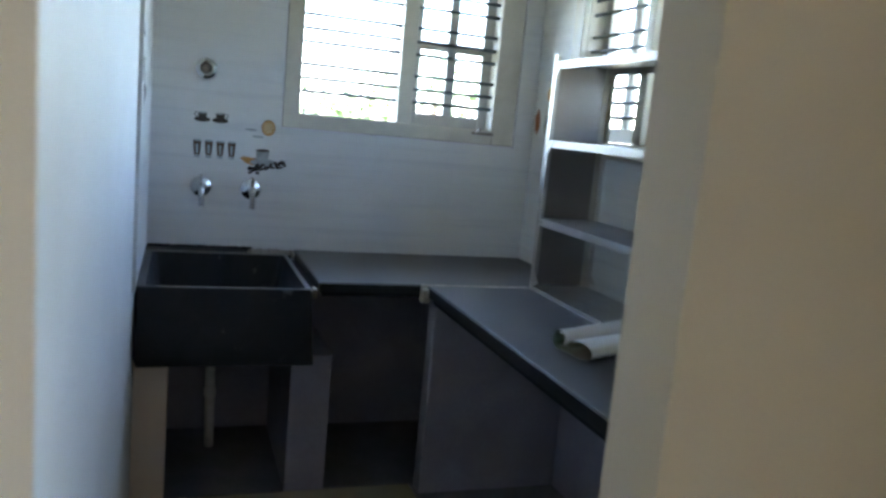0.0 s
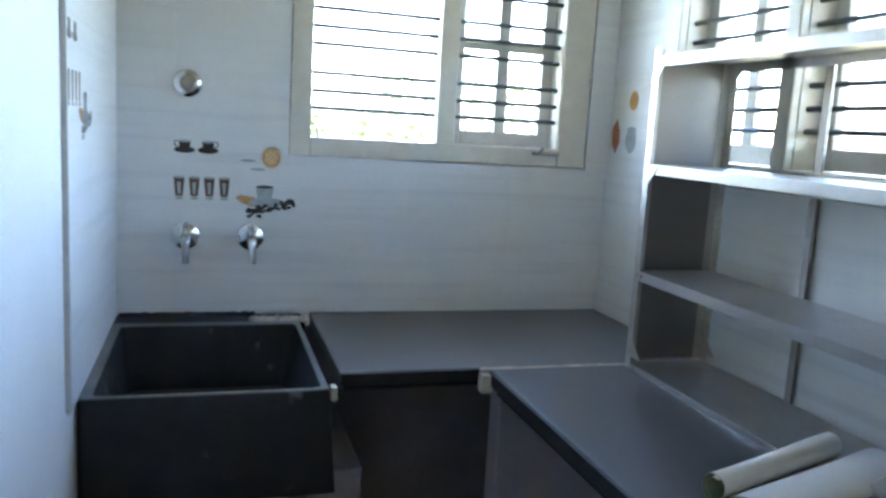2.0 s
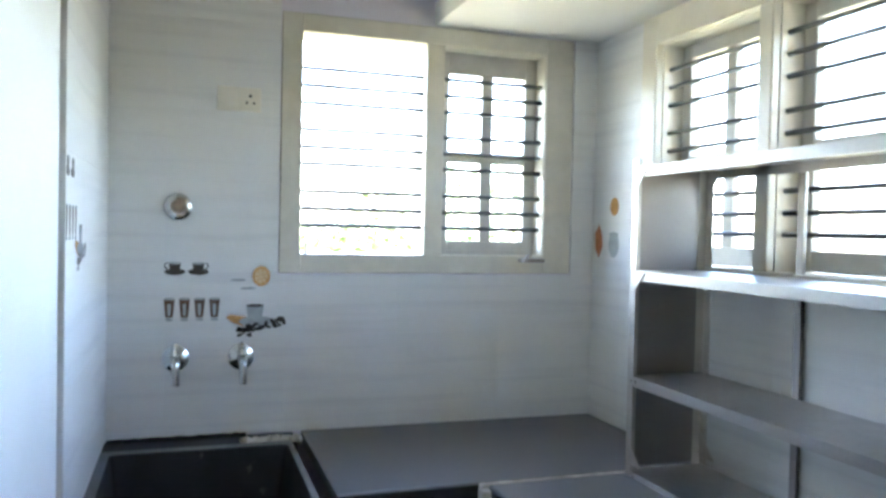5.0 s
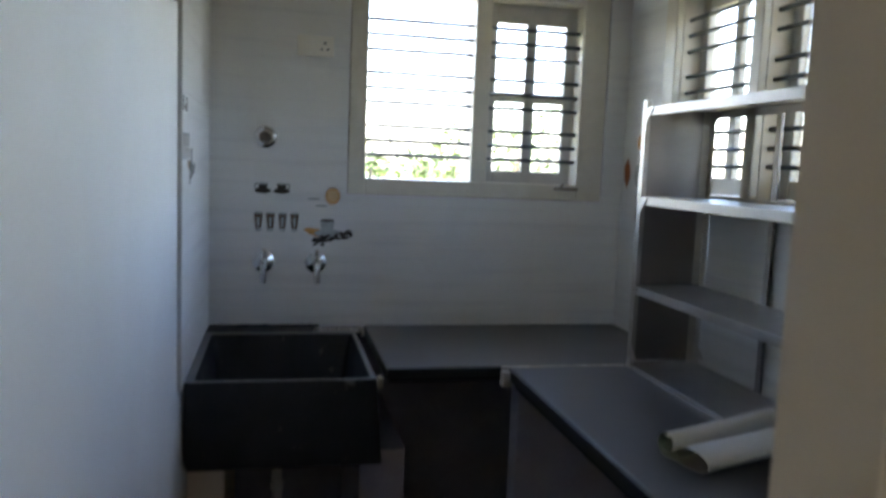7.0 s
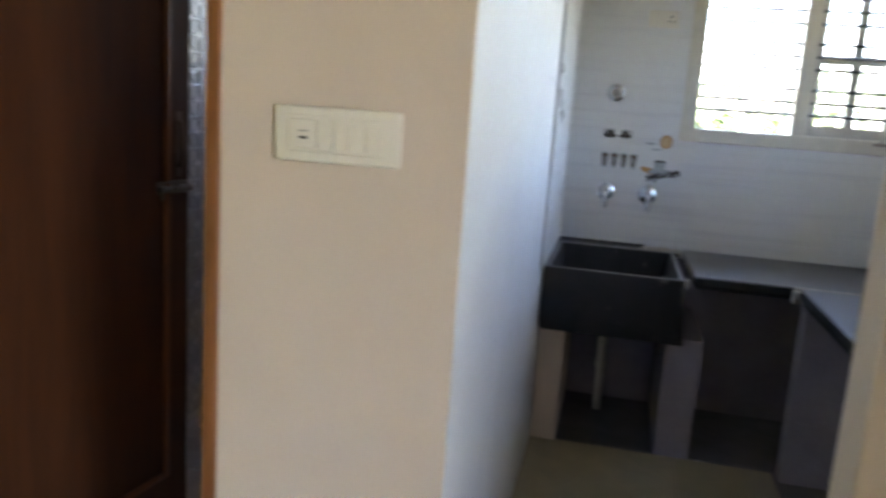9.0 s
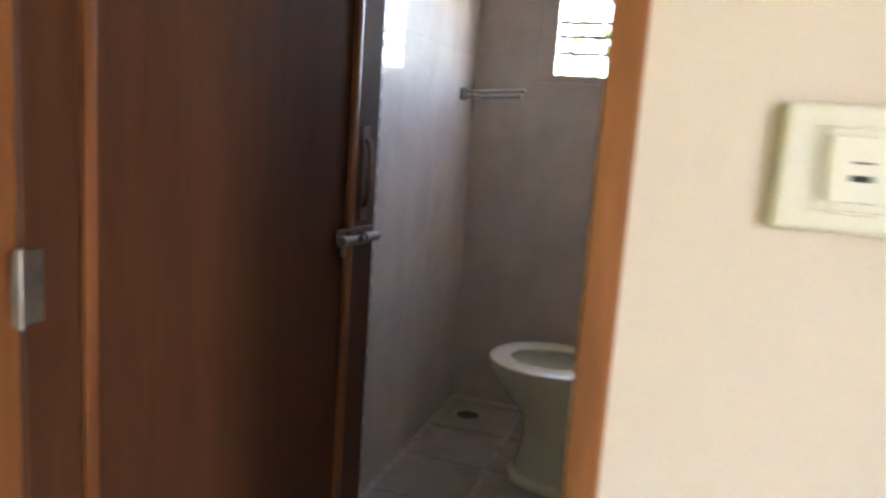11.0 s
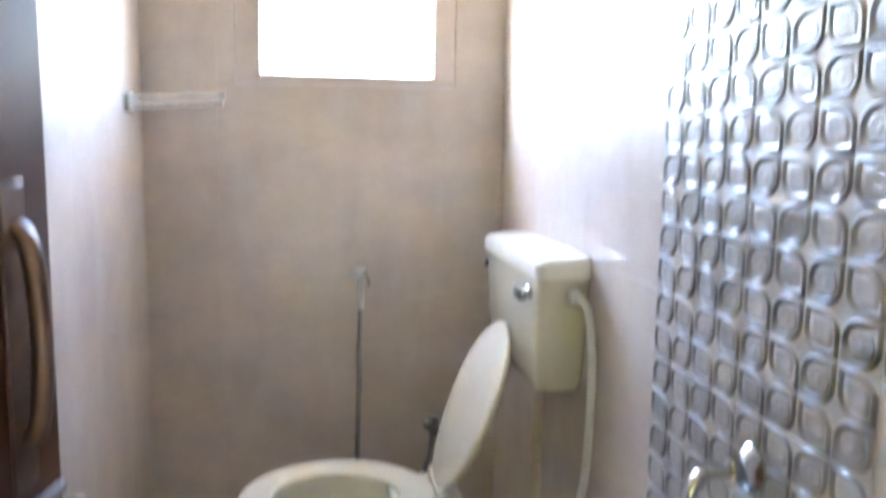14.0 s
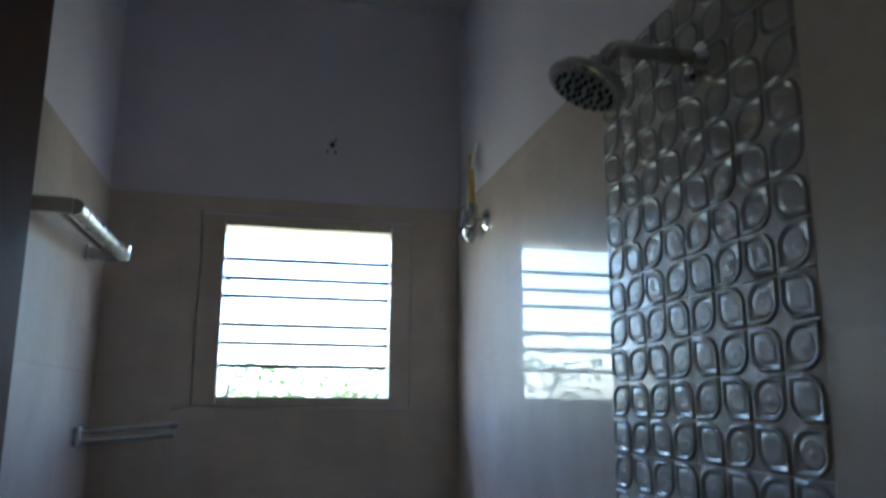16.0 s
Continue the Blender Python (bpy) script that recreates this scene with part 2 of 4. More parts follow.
    for i in range(len(ctrl) - 1):
        p0, p1, p2, p3 = ctrl[max(i - 1, 0)], ctrl[i], ctrl[i + 1], ctrl[min(i + 2, len(ctrl) - 1)]
        for k in range(n):
            t = k / n
            out.append(0.5 * (2 * p1 + (p2 - p0) * t + (2 * p0 - 5 * p1 + 4 * p2 - p3) * t * t + (3 * p1 - p0 - 3 * p2 + p3) * t ** 3))
    return out + [ctrl[-1]]


def part(name, bm, mats, parent=None, label="", smooth=False):
    """Links a bmesh as one mesh object, under a thing or a part."""
    bmesh.ops.recalc_face_normals(bm, faces=bm.faces)
    me = bpy.data.meshes.new(name)
    bm.to_mesh(me)
    bm.free()
    for m in mats if isinstance(mats, (list, tuple)) else (mats,):
        me.materials.append(m)
    if smooth:
        me.polygons.foreach_set("use_smooth", [True] * len(me.polygons))
        me.set_sharp_from_angle(angle=radians(38))
    ob = new(name, me)
    if parent:
        ob.parent = parent
        ob.matrix_parent_inverse = base_of(parent).inverted()
    if label:
        ob["label"] = label
    return ob


def base_of(ob):
    m = ob.matrix_basis.copy()
    while ob.parent:
        m = ob.parent.matrix_basis @ ob.matrix_parent_inverse @ m
        ob = ob.parent
    return m


def root(name, at, label, category, group="", kind=""):
    ob = new(name)
    ob.empty_display_size = 0.05
    ob.location = at
    return tagged(ob, label, category, group, kind)


def B():
    return bmesh.new()


def solid(name, boxes, mat, label, kind="structure", category=""):
    bm = B()
    for b in boxes:
        bx(bm, *b)
    return tagged(part(name, bm, mat), label, category, "", kind)


def minus(rect, hole):
    """A rectangle (a0, a1, b0, b1) less another: up to four rectangles."""
    a0, a1, b0, b1 = rect
    c0, c1, d0, d1 = hole
    if c0 >= a1 or c1 <= a0 or d0 >= b1 or d1 <= b0:
        return [rect]
    out = []
    if b0 < d0:
        out.append((a0, a1, b0, d0))
    if d1 < b1:
        out.append((a0, a1, d1, b1))
    lo, hi = max(b0, d0), min(b1, d1)
    if a0 < c0:
        out.append((a0, c0, lo, hi))
    if c1 < a1:
        out.append((c1, a1, lo, hi))
    return out


def cuts(lo, hi, start, step):
    k = math.floor((lo - start) / step)
    e = [start + step * i for i in range(k, k + 200) if lo + 0.02 < start + step * i < hi - 0.02]
    e = [lo] + e + [hi]
    return list(zip(e, e[1:]))


PIECES = []          # (parent, name, material, box) made at the end of the file


def tile_field(parent, axis, face, out, spans, holes, mat, thick=0.008, joint=0.0002, name="tile"):
    """Tiles on a wall: axis 'x' or 'y' is the wall's normal, face its plane, out the side they stand on."""
    for a in spans[0]:
        for b in spans[1]:
            rects = [(a[0], a[1], b[0], b[1])]
            for h in holes:
                rects = [q for r in rects for q in minus(r, h)]
            for a0, a1, b0, b1 in rects:
                if a1 - a0 < 0.006 or b1 - b0 < 0.006:
                    continue
                n0, n1 = sorted((face, face + out * thick))
                box = (n0, n1, a0 + joint, a1 - joint, b0 + joint, b1 - joint) if axis == "x" else \
                      (a0 + joint, a1 - joint, n0, n1, b0 + joint, b1 - joint)
                PIECES.append((parent, name, mat, box))


# ---- the large structure ----
CZ = 2.95
XR, YB = 1.63, 0.353            # kitchen's far side wall, bathroom's window wall
BL, BR = -1.385, -0.222         # bathroom's side walls
STRIP_R, STRIP_L = -1.446, -1.34  # where the strips of relief tiles begin

ground = solid("ground", [(-400, 400, -400, 400, -3.6, -3.5)], EARTH, "dry earth and grass far below the windows")
floor_hall = solid("floor_hall", [(-1.165, 3.0, -6.0, -2.5, -0.12, 0.0)], KFLOOR, "beige tiled hall floor")
floor_kitchen = solid("floor_kitchen", [(0.0, 0.985, -2.5, -0.61, -0.12, -0.006), (0.985, XR, -2.5, -2.3, -0.12, -0.006)], KJOINT, "olive beige tiled kitchen floor")
floor_recess = solid("floor_recess", [(0.0, 0.985, -0.61, 0.0, -0.12, 0.004), (0.985, XR, -2.3, 0.0, -0.12, 0.004)], CEMENT, "bare grey cement floor under the counter")
floor_bath = solid("floor_bathroom", [(BL, BR, -2.5, YB, -0.12, -0.006)], GROUT, "beige stone tiles with wide white grout")
ceiling = solid("ceiling", [(-1.5, 3.2, -6.15, 0.6, CZ, CZ + 0.15)], CEIL, "plain painted ceiling")

wall_back = solid("wall_kitchen_back", [(0.0, 0.545, 0.0, 0.15, -0.12, CZ), (1.49, XR + 0.15, 0.0, 0.15, -0.12, CZ), (0.545, 1.49, 0.0, 0.15, -0.12, 1.315),
                                        (0.545, 1.49, 0.0, 0.15, 2.085, CZ)], LILAC, "lilac kitchen wall, white tiles up to above the window")
wall_right = solid("wall_kitchen_right", [(XR, XR + 0.15, -0.395, 0.0, -0.12, CZ), (XR, XR + 0.15, -2.5, -1.50, -0.12, CZ), (XR, XR + 0.15, -1.50, -0.395, -0.12, 1.315),
                                          (XR, XR + 0.15, -1.50, -0.395, 2.085, CZ)], WHITE, "white kitchen wall with a wide window and wall tiles")
divider = solid("wall_divider", [(BR, 0.0, -2.49, YB + 0.15, -0.12, CZ)], WHITE, "smooth white wall beside the kitchen passage")
wall_bath_back = solid("wall_bathroom_back", [(BL - 0.15, -1.066, YB, YB + 0.15, -0.12, CZ), (-0.425, BR, YB, YB + 0.15, -0.12, CZ), (-1.066, -0.425, YB, YB + 0.15, -0.12, 1.525),
                                              (-1.066, -0.425, YB, YB + 0.15, 2.135, CZ)], LILAC, "beige tiled bathroom wall, lilac paint above")
wall_bath_left = solid("wall_bathroom_left", [(BL - 0.15, BL, -2.38, YB, -0.12, CZ)], LILAC, "beige tiled bathroom side wall, lilac paint above")
wall_bath_right = solid("wall_bathroom_right", [(BR - 0.006, BR - 0.0005, -2.38, YB, 0.0, CZ)], LILAC, "bathroom side wall with a strip of relief tiles")
for n, q, label in (("wall_hall_front_door_side", (-0.449, BR, -2.5, -2.38, -0.12, CZ), "cream painted hall wall beside the bathroom door"),
                    ("wall_hall_front_end", (BR, 0.0, -2.5, -2.49, -0.12, CZ), "cream painted hall wall at the kitchen passage"),
                    ("wall_hall_front_corner", (BL - 0.15, -1.166, -2.5, -2.38, -0.12, CZ), "cream painted hall wall behind the door frame"),
                    ("wall_hall_front_lintel", (-1.166, -0.449, -2.5, -2.38, 2.11, CZ), "cream painted wall above the bathroom door"),
                    ("wall_hall_front_passage", (0.0, 0.672, -2.5, -2.38, 2.15, CZ), "cream painted wall above the kitchen passage"),
                    ("wall_hall_front_right", (0.672, 3.15, -2.5, -2.38, -0.12, CZ), "cream painted wall end of the kitchen passage")):
    solid(n, [q], CREAM, label)
wall_green = solid("wall_hall_left", [(-1.325, -1.165, -6.0, -2.5, -0.12, CZ)], GREEN, "olive green painted hall wall")
# unseen wall; its wide opening is made up to light the hall from the sky
wall_hall_right = solid("wall_hall_right", [(3.0, 3.15, -4.6, -2.5, -0.12, CZ), (3.0, 3.15, -6.0, -5.9, -0.12, CZ), (3.0, 3.15, -5.9, -4.6, -0.12, 0.0), (3.0, 3.15, -5.9, -4.6, 2.4, CZ)],
                        CREAM, "unseen cream hall wall with an opening added to let in skylight")
# added out of view: keeps doorway light off the right front wall
solid("wall_hall_partition", [(1.4, 1.55, -3.55, -2.5, -0.12, CZ)], CREAM, "unseen cream wall added to shade the passage wall end")
wall_hall_back = solid("wall_hall_back", [(-1.36, 3.15, -6.15, -6.0, -0.12, CZ)], CREAM, "plain cream hall wall")
loft = solid("loft_slab", [(1.012, XR, -2.38, 0.0, 2.115, 2.19)], CEIL, "white concrete storage loft above the kitchen windows")

# wall tiles: kitchen
KX = [(0.0, 0.17), (0.17, 0.534), (0.534, 0.897), (0.897, 1.26), (1.26, XR)]
KZ = cuts(0.70, 2.165, 0.848, 0.242)
tile_field(wall_back, "y", 0.0, -1, (KX, cuts(0.78, 2.165, 0.848, 0.242)), [(0.505, 1.535, 1.28, 2.30)], KTILE)
tile_field(divider, "x", 0.0, 1, (cuts(-0.855, -0.009, -0.20, 0.363), cuts(0.78, 2.165, 0.848, 0.242)), [], KTILE)
tile_field(wall_right, "x", XR, -1, (cuts(-2.37, -0.009, -0.20, 0.363), cuts(0.78, 2.11, 0.848, 0.242)), [(-1.60, -0.33, 1.285, 2.30)], KTILE)
# wall tiles: bathroom
BZ = cuts(0.0, 2.203, 0.0, 0.54)
tile_field(wall_bath_back, "y", YB, -1, (cuts(BL + 0.0082, BR - 0.0142, -0.79, 0.36), BZ), [(-1.093, -0.399, 1.52, 2.15)], BTILE)
tile_field(wall_bath_left, "x", BL, 1, (cuts(-2.38, YB, -0.72, 0.36), BZ), [(STRIP_L, STRIP_L + 0.5696, -1, 3)], BTILE)
tile_field(wall_bath_right, "x", BR - 0.006, -1, (cuts(-2.38, YB - 0.0082, -0.72, 0.36), BZ), [(STRIP_R, STRIP_R + 0.5696, -1, 3)], BTILE)
# floor tiles
for ax in cuts(BL + 0.024, BR - 0.034, -1.012, 0.343):
    for ay in cuts(-2.38, YB - 0.03, -0.06, 0.330):
        dark = -1.02 < ax[0] < -0.4 and -1.1 < ay[0] < -0.95
        g = 0.011
        PIECES.append((floor_bath, "tile", FDARK if dark else FTILE, (ax[0] + g, ax[1] - g, ay[0] + g, ay[1] - g, -0.006, 0.0)))
for ax in cuts(0.0, 0.985, 0.0, 0.6):
    for ay in cuts(-2.5, -0.61, -0.61, 0.6):
        PIECES.append((floor_kitchen, "tile", KFLOOR, (ax[0] + 0.001, ax[1] - 0.001, ay[0] + 0.001, ay[1] - 0.001, -0.006, 0.0)))

# tile edge on the passage wall
trim = solid("trim_tile_edge", [(0.0, 0.011, -0.866, -0.855, 0.79, 2.17)], KJOINT, "grey cement edge of the wall tiles")


# ---- windows ----
BARS = (1.946, 1.891, 1.835, 1.749, 1.693, 1.639, 1.549, 1.493, 1.439)


def bar_set(win, zs, a0, a1, along, depth, r=0.0075):
    for z in zs:
        bm = B()
        p, q = ((a0, depth, z), (a1, depth, z)) if along == "x" else ((depth, a0, z), (depth, a1, z))
        tube(bm, [p, q], r, 8)
        part("grille_bar", bm, BAR, win, smooth=True)


def sash(win, box_of, a0, a1, z0, z1, cols, rows, label="", top=0.042):
    """A glazed sash: box_of turns (a0, a1, d0, d1, z0, z1) into a box; d is the depth from the room."""
    w = 0.042
    bm = B()
    for q in ((a0, a0 + w, z0, z1), (a1 - w, a1, z0, z1), (a0 + w, a1 - w, z0, z0 + w + 0.012), (a0 + w, a1 - w, z1 - top, z1)):
        bx(bm, *box_of(q[0], q[1], 0.07, 0.10, q[2], q[3]), bevel=0.003, seg=1)
    for i in range(1, cols):
        c = a0 + (a1 - a0) * i / cols
        bx(bm, *box_of(c - 0.021, c + 0.021, 0.072, 0.098, z0 + w, z1 - top), bevel=0.003, seg=1)
    for z in rows:
        bx(bm, *box_of(a0 + w, a1 - w, 0.074, 0.096, z - 0.02, z + 0.02))
    s = part("sash", bm, SASH, win, label or "painted wooden sash")
    zr = [z0 + w + 0.012, *rows, z1 - top]
    for i in range(cols):
        c0, c1 = a0 + (a1 - a0) * i / cols, a0 + (a1 - a0) * (i + 1) / cols
        for za, zb in zip(zr, zr[1:]):
            bm = B()
            bx(bm, *box_of(c0 + 0.015, c1 - 0.015, 0.083, 0.087, za - 0.005, zb + 0.005))
            pane = part("pane", bm, GLASS, s)
            pane.visible_shadow = False
    return s


# kitchen back window: the first half open, the second a closed glazed sash
win1 = root("window_1", (1.02, 0.0, 1.29), "cream kitchen window with iron bars, one sash closed", "window", kind="structure")
fr = B()
for q in ((0.508, 0.575, 1.285, 2.11), (1.423, 1.53, 1.285, 2.11), (0.575, 1.423, 1.285, 1.348), (0.575, 1.423, 2.052, 2.11), (0.985, 1.048, 1.348, 2.052)):
    bx(fr, q[0], q[1], -0.010, 0.0, q[2], q[3], bevel=0.003, seg=1)
for q in ((0.545, 0.575, 1.315, 2.085), (1.423, 1.49, 1.315, 2.085), (0.575, 1.423, 1.315, 1.348), (0.575, 1.423, 2.052, 2.085), (0.985, 1.048, 1.348, 2.052)):
    bx(fr, q[0], q[1], 0.002, 0.125, q[2], q[3])
part("window_frame", fr, FRAME, win1, "cream painted timber frame")
bar_set(win1, BARS, 0.575, 0.985, "x", 0.030)
bar_set(win1, BARS, 1.048, 1.423, "x", 0.030)
sash(win1, lambda a, b, d, e, z, y: (a, b, d, e, z, y), 1.05, 1.421, 1.342, 2.05, 2, (1.689,), top=0.074)
bm = B()
bx(bm, 1.33, 1.43, -0.016, -0.010, 1.325, 1.338, bevel=0.002)
tube(bm, [(1.345, -0.013, 1.331), (1.345, -0.03, 1.331), (1.36, -0.036, 1.352)], 0.005, 8)
part("window_catch", bm, DULL, win1, "small metal catch", True)
bm = B()
tube(bm, [(0.60, 0.04, 1.348), (0.60, 0.04, 1.385)], 0.006, 8)
part("window_stay", bm, DULL, win1)
bm = B()                         # the first sash, swung open outside
for q in ((0.16, 0.20, 1.35, 2.05), (0.52, 0.56, 1.35, 2.05), (0.20, 0.52, 1.35, 1.39), (0.20, 0.52, 2.01, 2.05), (0.345, 0.375, 1.39, 2.01)):
    bx(bm, q[0], q[1], 0.165, 0.19, q[2], q[3])
part("open_sash", bm, SASH, win1, "wooden sash swung open outwards")

# kitchen side window: two halves, each a closed glazed sash
win2 = root("window_2", (XR, -0.93, 1.29), "cream side window with iron bars behind the shelf", "window", kind="structure")
fr = B()
for q in ((-0.41, -0.33, 1.285, 2.112), (-1.56, -1.485, 1.285, 2.112), (-1.485, -0.41, 1.285, 1.345), (-1.485, -0.41, 2.02, 2.112), (-0.912, -0.862, 1.345, 2.02)):
    bx(fr, XR - 0.026, XR, q[0], q[1], q[2], q[3], bevel=0.003, seg=1)
for q in ((-0.41, -0.395, 1.315, 2.085), (-1.50, -1.485, 1.315, 2.085), (-1.485, -0.41, 1.315, 1.345), (-1.485, -0.41, 2.02, 2.085), (-0.912, -0.862, 1.345, 2.02)):
    bx(fr, XR + 0.002, XR + 0.125, q[0], q[1], q[2], q[3])
part("window_frame", fr, FRAME, win2, "cream painted timber frame")
for a, b in ((-0.862, -0.41), (-1.485, -0.912)):
    bar_set(win2, BARS, a, b, "y", XR + 0.028)
    sash(win2, lambda p, q, d, e, z, y: (XR + d, XR + e, p, q, z, y), a + 0.002, b - 0.002, 1.347, 2.018, 2, (1.655,))

# bathroom window: open, six bars
win3 = root("window_3", (-0.73, YB, 1.525), "open bathroom window with flat iron bars", "window", kind="structure")
fr = B()
for q in ((-1.090, -1.016, 1.525, 2.14), (-0.471, -0.402, 1.525, 2.14), (-1.016, -0.471, 1.525, 1.555), (-1.016, -0.471, 2.105, 2.14)):
    bx(fr, q[0], q[1], YB - 0.012, YB, q[2], q[3], bevel=0.002, seg=1)
part("tiled_surround", fr, BTILE, win3, "beige stone surround")
fr = B()
for q in ((-1.066, -1.016, 1.525, 2.135), (-0.471, -0.425, 1.525, 2.135), (-1.016, -0.471, 1.525, 1.555), (-1.016, -0.471, 2.105, 2.135)):
    bx(fr, q[0], q[1], YB + 0.002, YB + 0.12, q[2], q[3])
part("window_frame", fr, FRAME, win3, "cream painted timber frame")
for z in (2.005, 1.941, 1.881, 1.786, 1.726, 1.653):
    bm = B()
    bx(bm, -1.016, -0.471, YB + 0.045, YB + 0.051, z - 0.008, z + 0.008)
    part("grille_bar", bm, BAR, win3)
bm = B()
tube(bm, [(-0.985, YB + 0.03, 1.555), (-0.98, YB + 0.025, 1.59)], 0.005, 8)
part("window_stay", bm, DULL, win3)

# ---- kitchen ----
sink = root("stone_sink", (0.29, -0.45, 0.53), "deep black granite sink set on two low piers", "sink")
bm = B()
SX0, SX1, SY0, SY1 = 0.004, 0.565, -0.768, -0.125
loops = []


def rect(x0, x1, y0, y1, z, c=0.02):
    pts = []
    for cx, cy, a in ((x1 - c, y1 - c, 0), (x0 + c, y1 - c, 90), (x0 + c, y0 + c, 180), (x1 - c, y0 + c, 270)):
        for k in range(4):
            t = radians(a + 30 * k)
            pts.append((cx + c * math.cos(t), cy + c * math.sin(t), z))
    return pts


loops = [rect(0.012, 0.566, SY0 + 0.0, SY1, 0.525, 0.012), rect(0.004, 0.563, SY0 - 0.004, SY1, 0.55, 0.012), rect(0.004, 0.545, SY0, SY1, 0.775, 0.012), rect(0.008, 0.541, SY0 + 0.004, SY1 - 0.004, 0.781, 0.012),
         rect(0.034, 0.525, SY0 + 0.017, SY1 - 0.04, 0.781, 0.02), rect(0.037, 0.522, SY0 + 0.020, SY1 - 0.044, 0.774, 0.02), rect(0.055, 0.497, SY0 + 0.06, SY1 - 0.07, 0.60, 0.03), rect(0.08, 0.48, SY0 + 0.09, SY1 - 0.10, 0.583, 0.03)]
rings(bm, loops)
part("basin", bm, STONE, sink, smooth=True)
bm = B()
rings(bm, [rect(0.006, 0.543, SY0 + 0.002, SY1 - 0.002, 0.7795, 0.012), rect(0.007, 0.542, SY0 + 0.003, SY1 - 0.003, 0.7825, 0.012), rect(0.032, 0.527, SY0 + 0.015, SY1 - 0.038, 0.7825, 0.02), rect(0.034, 0.525, SY0 + 0.017, SY1 - 0.04, 0.7795, 0.02)], (False, False))
part("rim", bm, RIM, sink, "worn grey polished rim", True)
bm = B()
turned(bm, (0.29, -0.44, 0.5835), (0, 0, 1), [(0, 0.045), (0.003, 0.045), (0.004, 0.03), (0.001, 0.028)])
part("drain_ring", bm, CHROME, sink, smooth=True)
bm = B()
tube(bm, [(0.262, -0.21, 0.53), (0.264, -0.21, 0.33), (0.268, -0.20, 0.16), (0.272, -0.19, 0.004)], 0.0185, 14)
turned(bm, (0.266, -0.205, 0.22), (0, 0, 1), [(0, 0.023), (0.03, 0.023)], 14)
tagged(part("drain_pipe", bm, PVC, smooth=True), "short white PVC waste pipe under the sink", "pipe")

bm = B()
n = 26
for s in range(2):
    pts = [(0.40 + 0.17 * i / n, -0.105 + 0.012 * noise.noise((i * 0.7, s, 0)), 0.778 + 0.012 * noise.noise((i * 0.9, s, 4))) for i in range(n + 1)]
    tube(bm, pts, [0.014 + 0.008 * noise.noise((i * 1.3, s, 8)) for i in range(n + 1)], 8)
bx(bm, 0.546, 0.562, -0.770, -0.735, 0.752, 0.786, bevel=0.005)
tagged(part("cement_fillet", bm, GROUT, smooth=True), "rough white cement smeared behind the sink", "cement", kind="structure")
bm = B()
pts = [(0.012 + 0.40 * i / n, -0.020 + 0.004 * noise.noise((i * 0.7, 5, 0)), 0.780 + 0.004 * noise.noise((i * 0.9, 7, 4))) for i in range(n + 1)]
tube(bm, pts, [0.007 + 0.004 * noise.noise((i * 1.1, 2, 8)) for i in range(n + 1)], 8)
tagged(part("dark_sealant", bm, BLACK, smooth=True), "rough dark sealant line behind the sink", "sealant", kind="structure")
bm = B()
bx(bm, 0.006, 0.56, -0.125, -0.009, 0.70, 0.776)
tagged(part("sink_ledge", bm, STONE), "dark stone ledge behind the sink", "ledge", kind="structure")

PIERS = "piers under the counter"


def pier(label, mat, x0, x1, y0, y1, z1):
    bm = B()
    bx(bm, x0, x1, y0, y1, 0.0, z1, bevel=0.006)
    return tagged(part("pier", bm, mat), label, "pier", PIERS, "structure")


pier("low cream plastered pier holding the sink beside the wall", CREAM, 0.0005, 0.110, -0.625, -0.01, 0.526)
pier("low grey plastered pier holding the sink", GREY, 0.516, 0.660, -0.612, -0.01, 0.510)
pier("grey plastered upright wall carrying both counters", GREY, 0.998, XR - 0.001, -0.70, -0.625, 0.735)
solid("base_lining", [(XR - 0.085, XR - 0.01, -2.37, -0.70, 0.004, 0.735)], GREY, "grey plastered wall under the counter")
solid("back_lining", [(0.0005, XR - 0.01, -0.009, -0.0005, 0.004, 0.735)], GREY, "grey plastered wall behind the piers")

top1 = root("back_counter", (1.1, -0.31, 0.74), "polished dark grey stone counter along the window wall", "counter")
bm = B()
bx(bm, 0.587, XR - 0.009, -0.640, -0.009, 0.745, 0.780, bevel=0.004)
part("slab", bm, SLAB, top1)
bm = B()
bx(bm, 0.592, 0.975, -0.6435, -0.6402, 0.746, 0.776, bevel=0.001, seg=1)
part("front_edge", bm, EDGE, top1, "black polished edge")
bm = B()
bx(bm, 0.60, 0.97, -0.63, -0.60, 0.730, 0.745)
part("nosing", bm, STONE, top1)
top2 = root("side_counter", (1.3, -1.5, 0.735), "long dark stone counter with a rounded polished edge", "counter")
bm = B()
bx(bm, 0.978, XR - 0.009, -2.375, -0.660, 0.742, 0.781, bevel=0.0045, seg=3)
part("slab", bm, SLAB, top2)
bm = B()
bx(bm, 0.9742, 0.9778, -2.374, -0.664, 0.743, 0.7765, bevel=0.0012, seg=2)
part("front_edge", bm, EDGE, top2, "black polished edge")
bm = B()
bx(bm, 0.987, 1.02, -2.375, -0.70, 0.724, 0.742)
part("nosing", bm, STONE, top2)
bm = B()
pts = [(0.955 + 0.665 * i / 40, -0.651 + 0.0015 * noise.noise((i * 0.8, 1, 1)), 0.7765) for i in range(41)]
tube(bm, pts, [0.0075 + 0.002 * noise.noise((i * 0.7, 3, 1)) for i in range(41)], 8)
bx(bm, 0.950, 0.982, -0.685, -0.647, 0.722, 0.772, bevel=0.008)
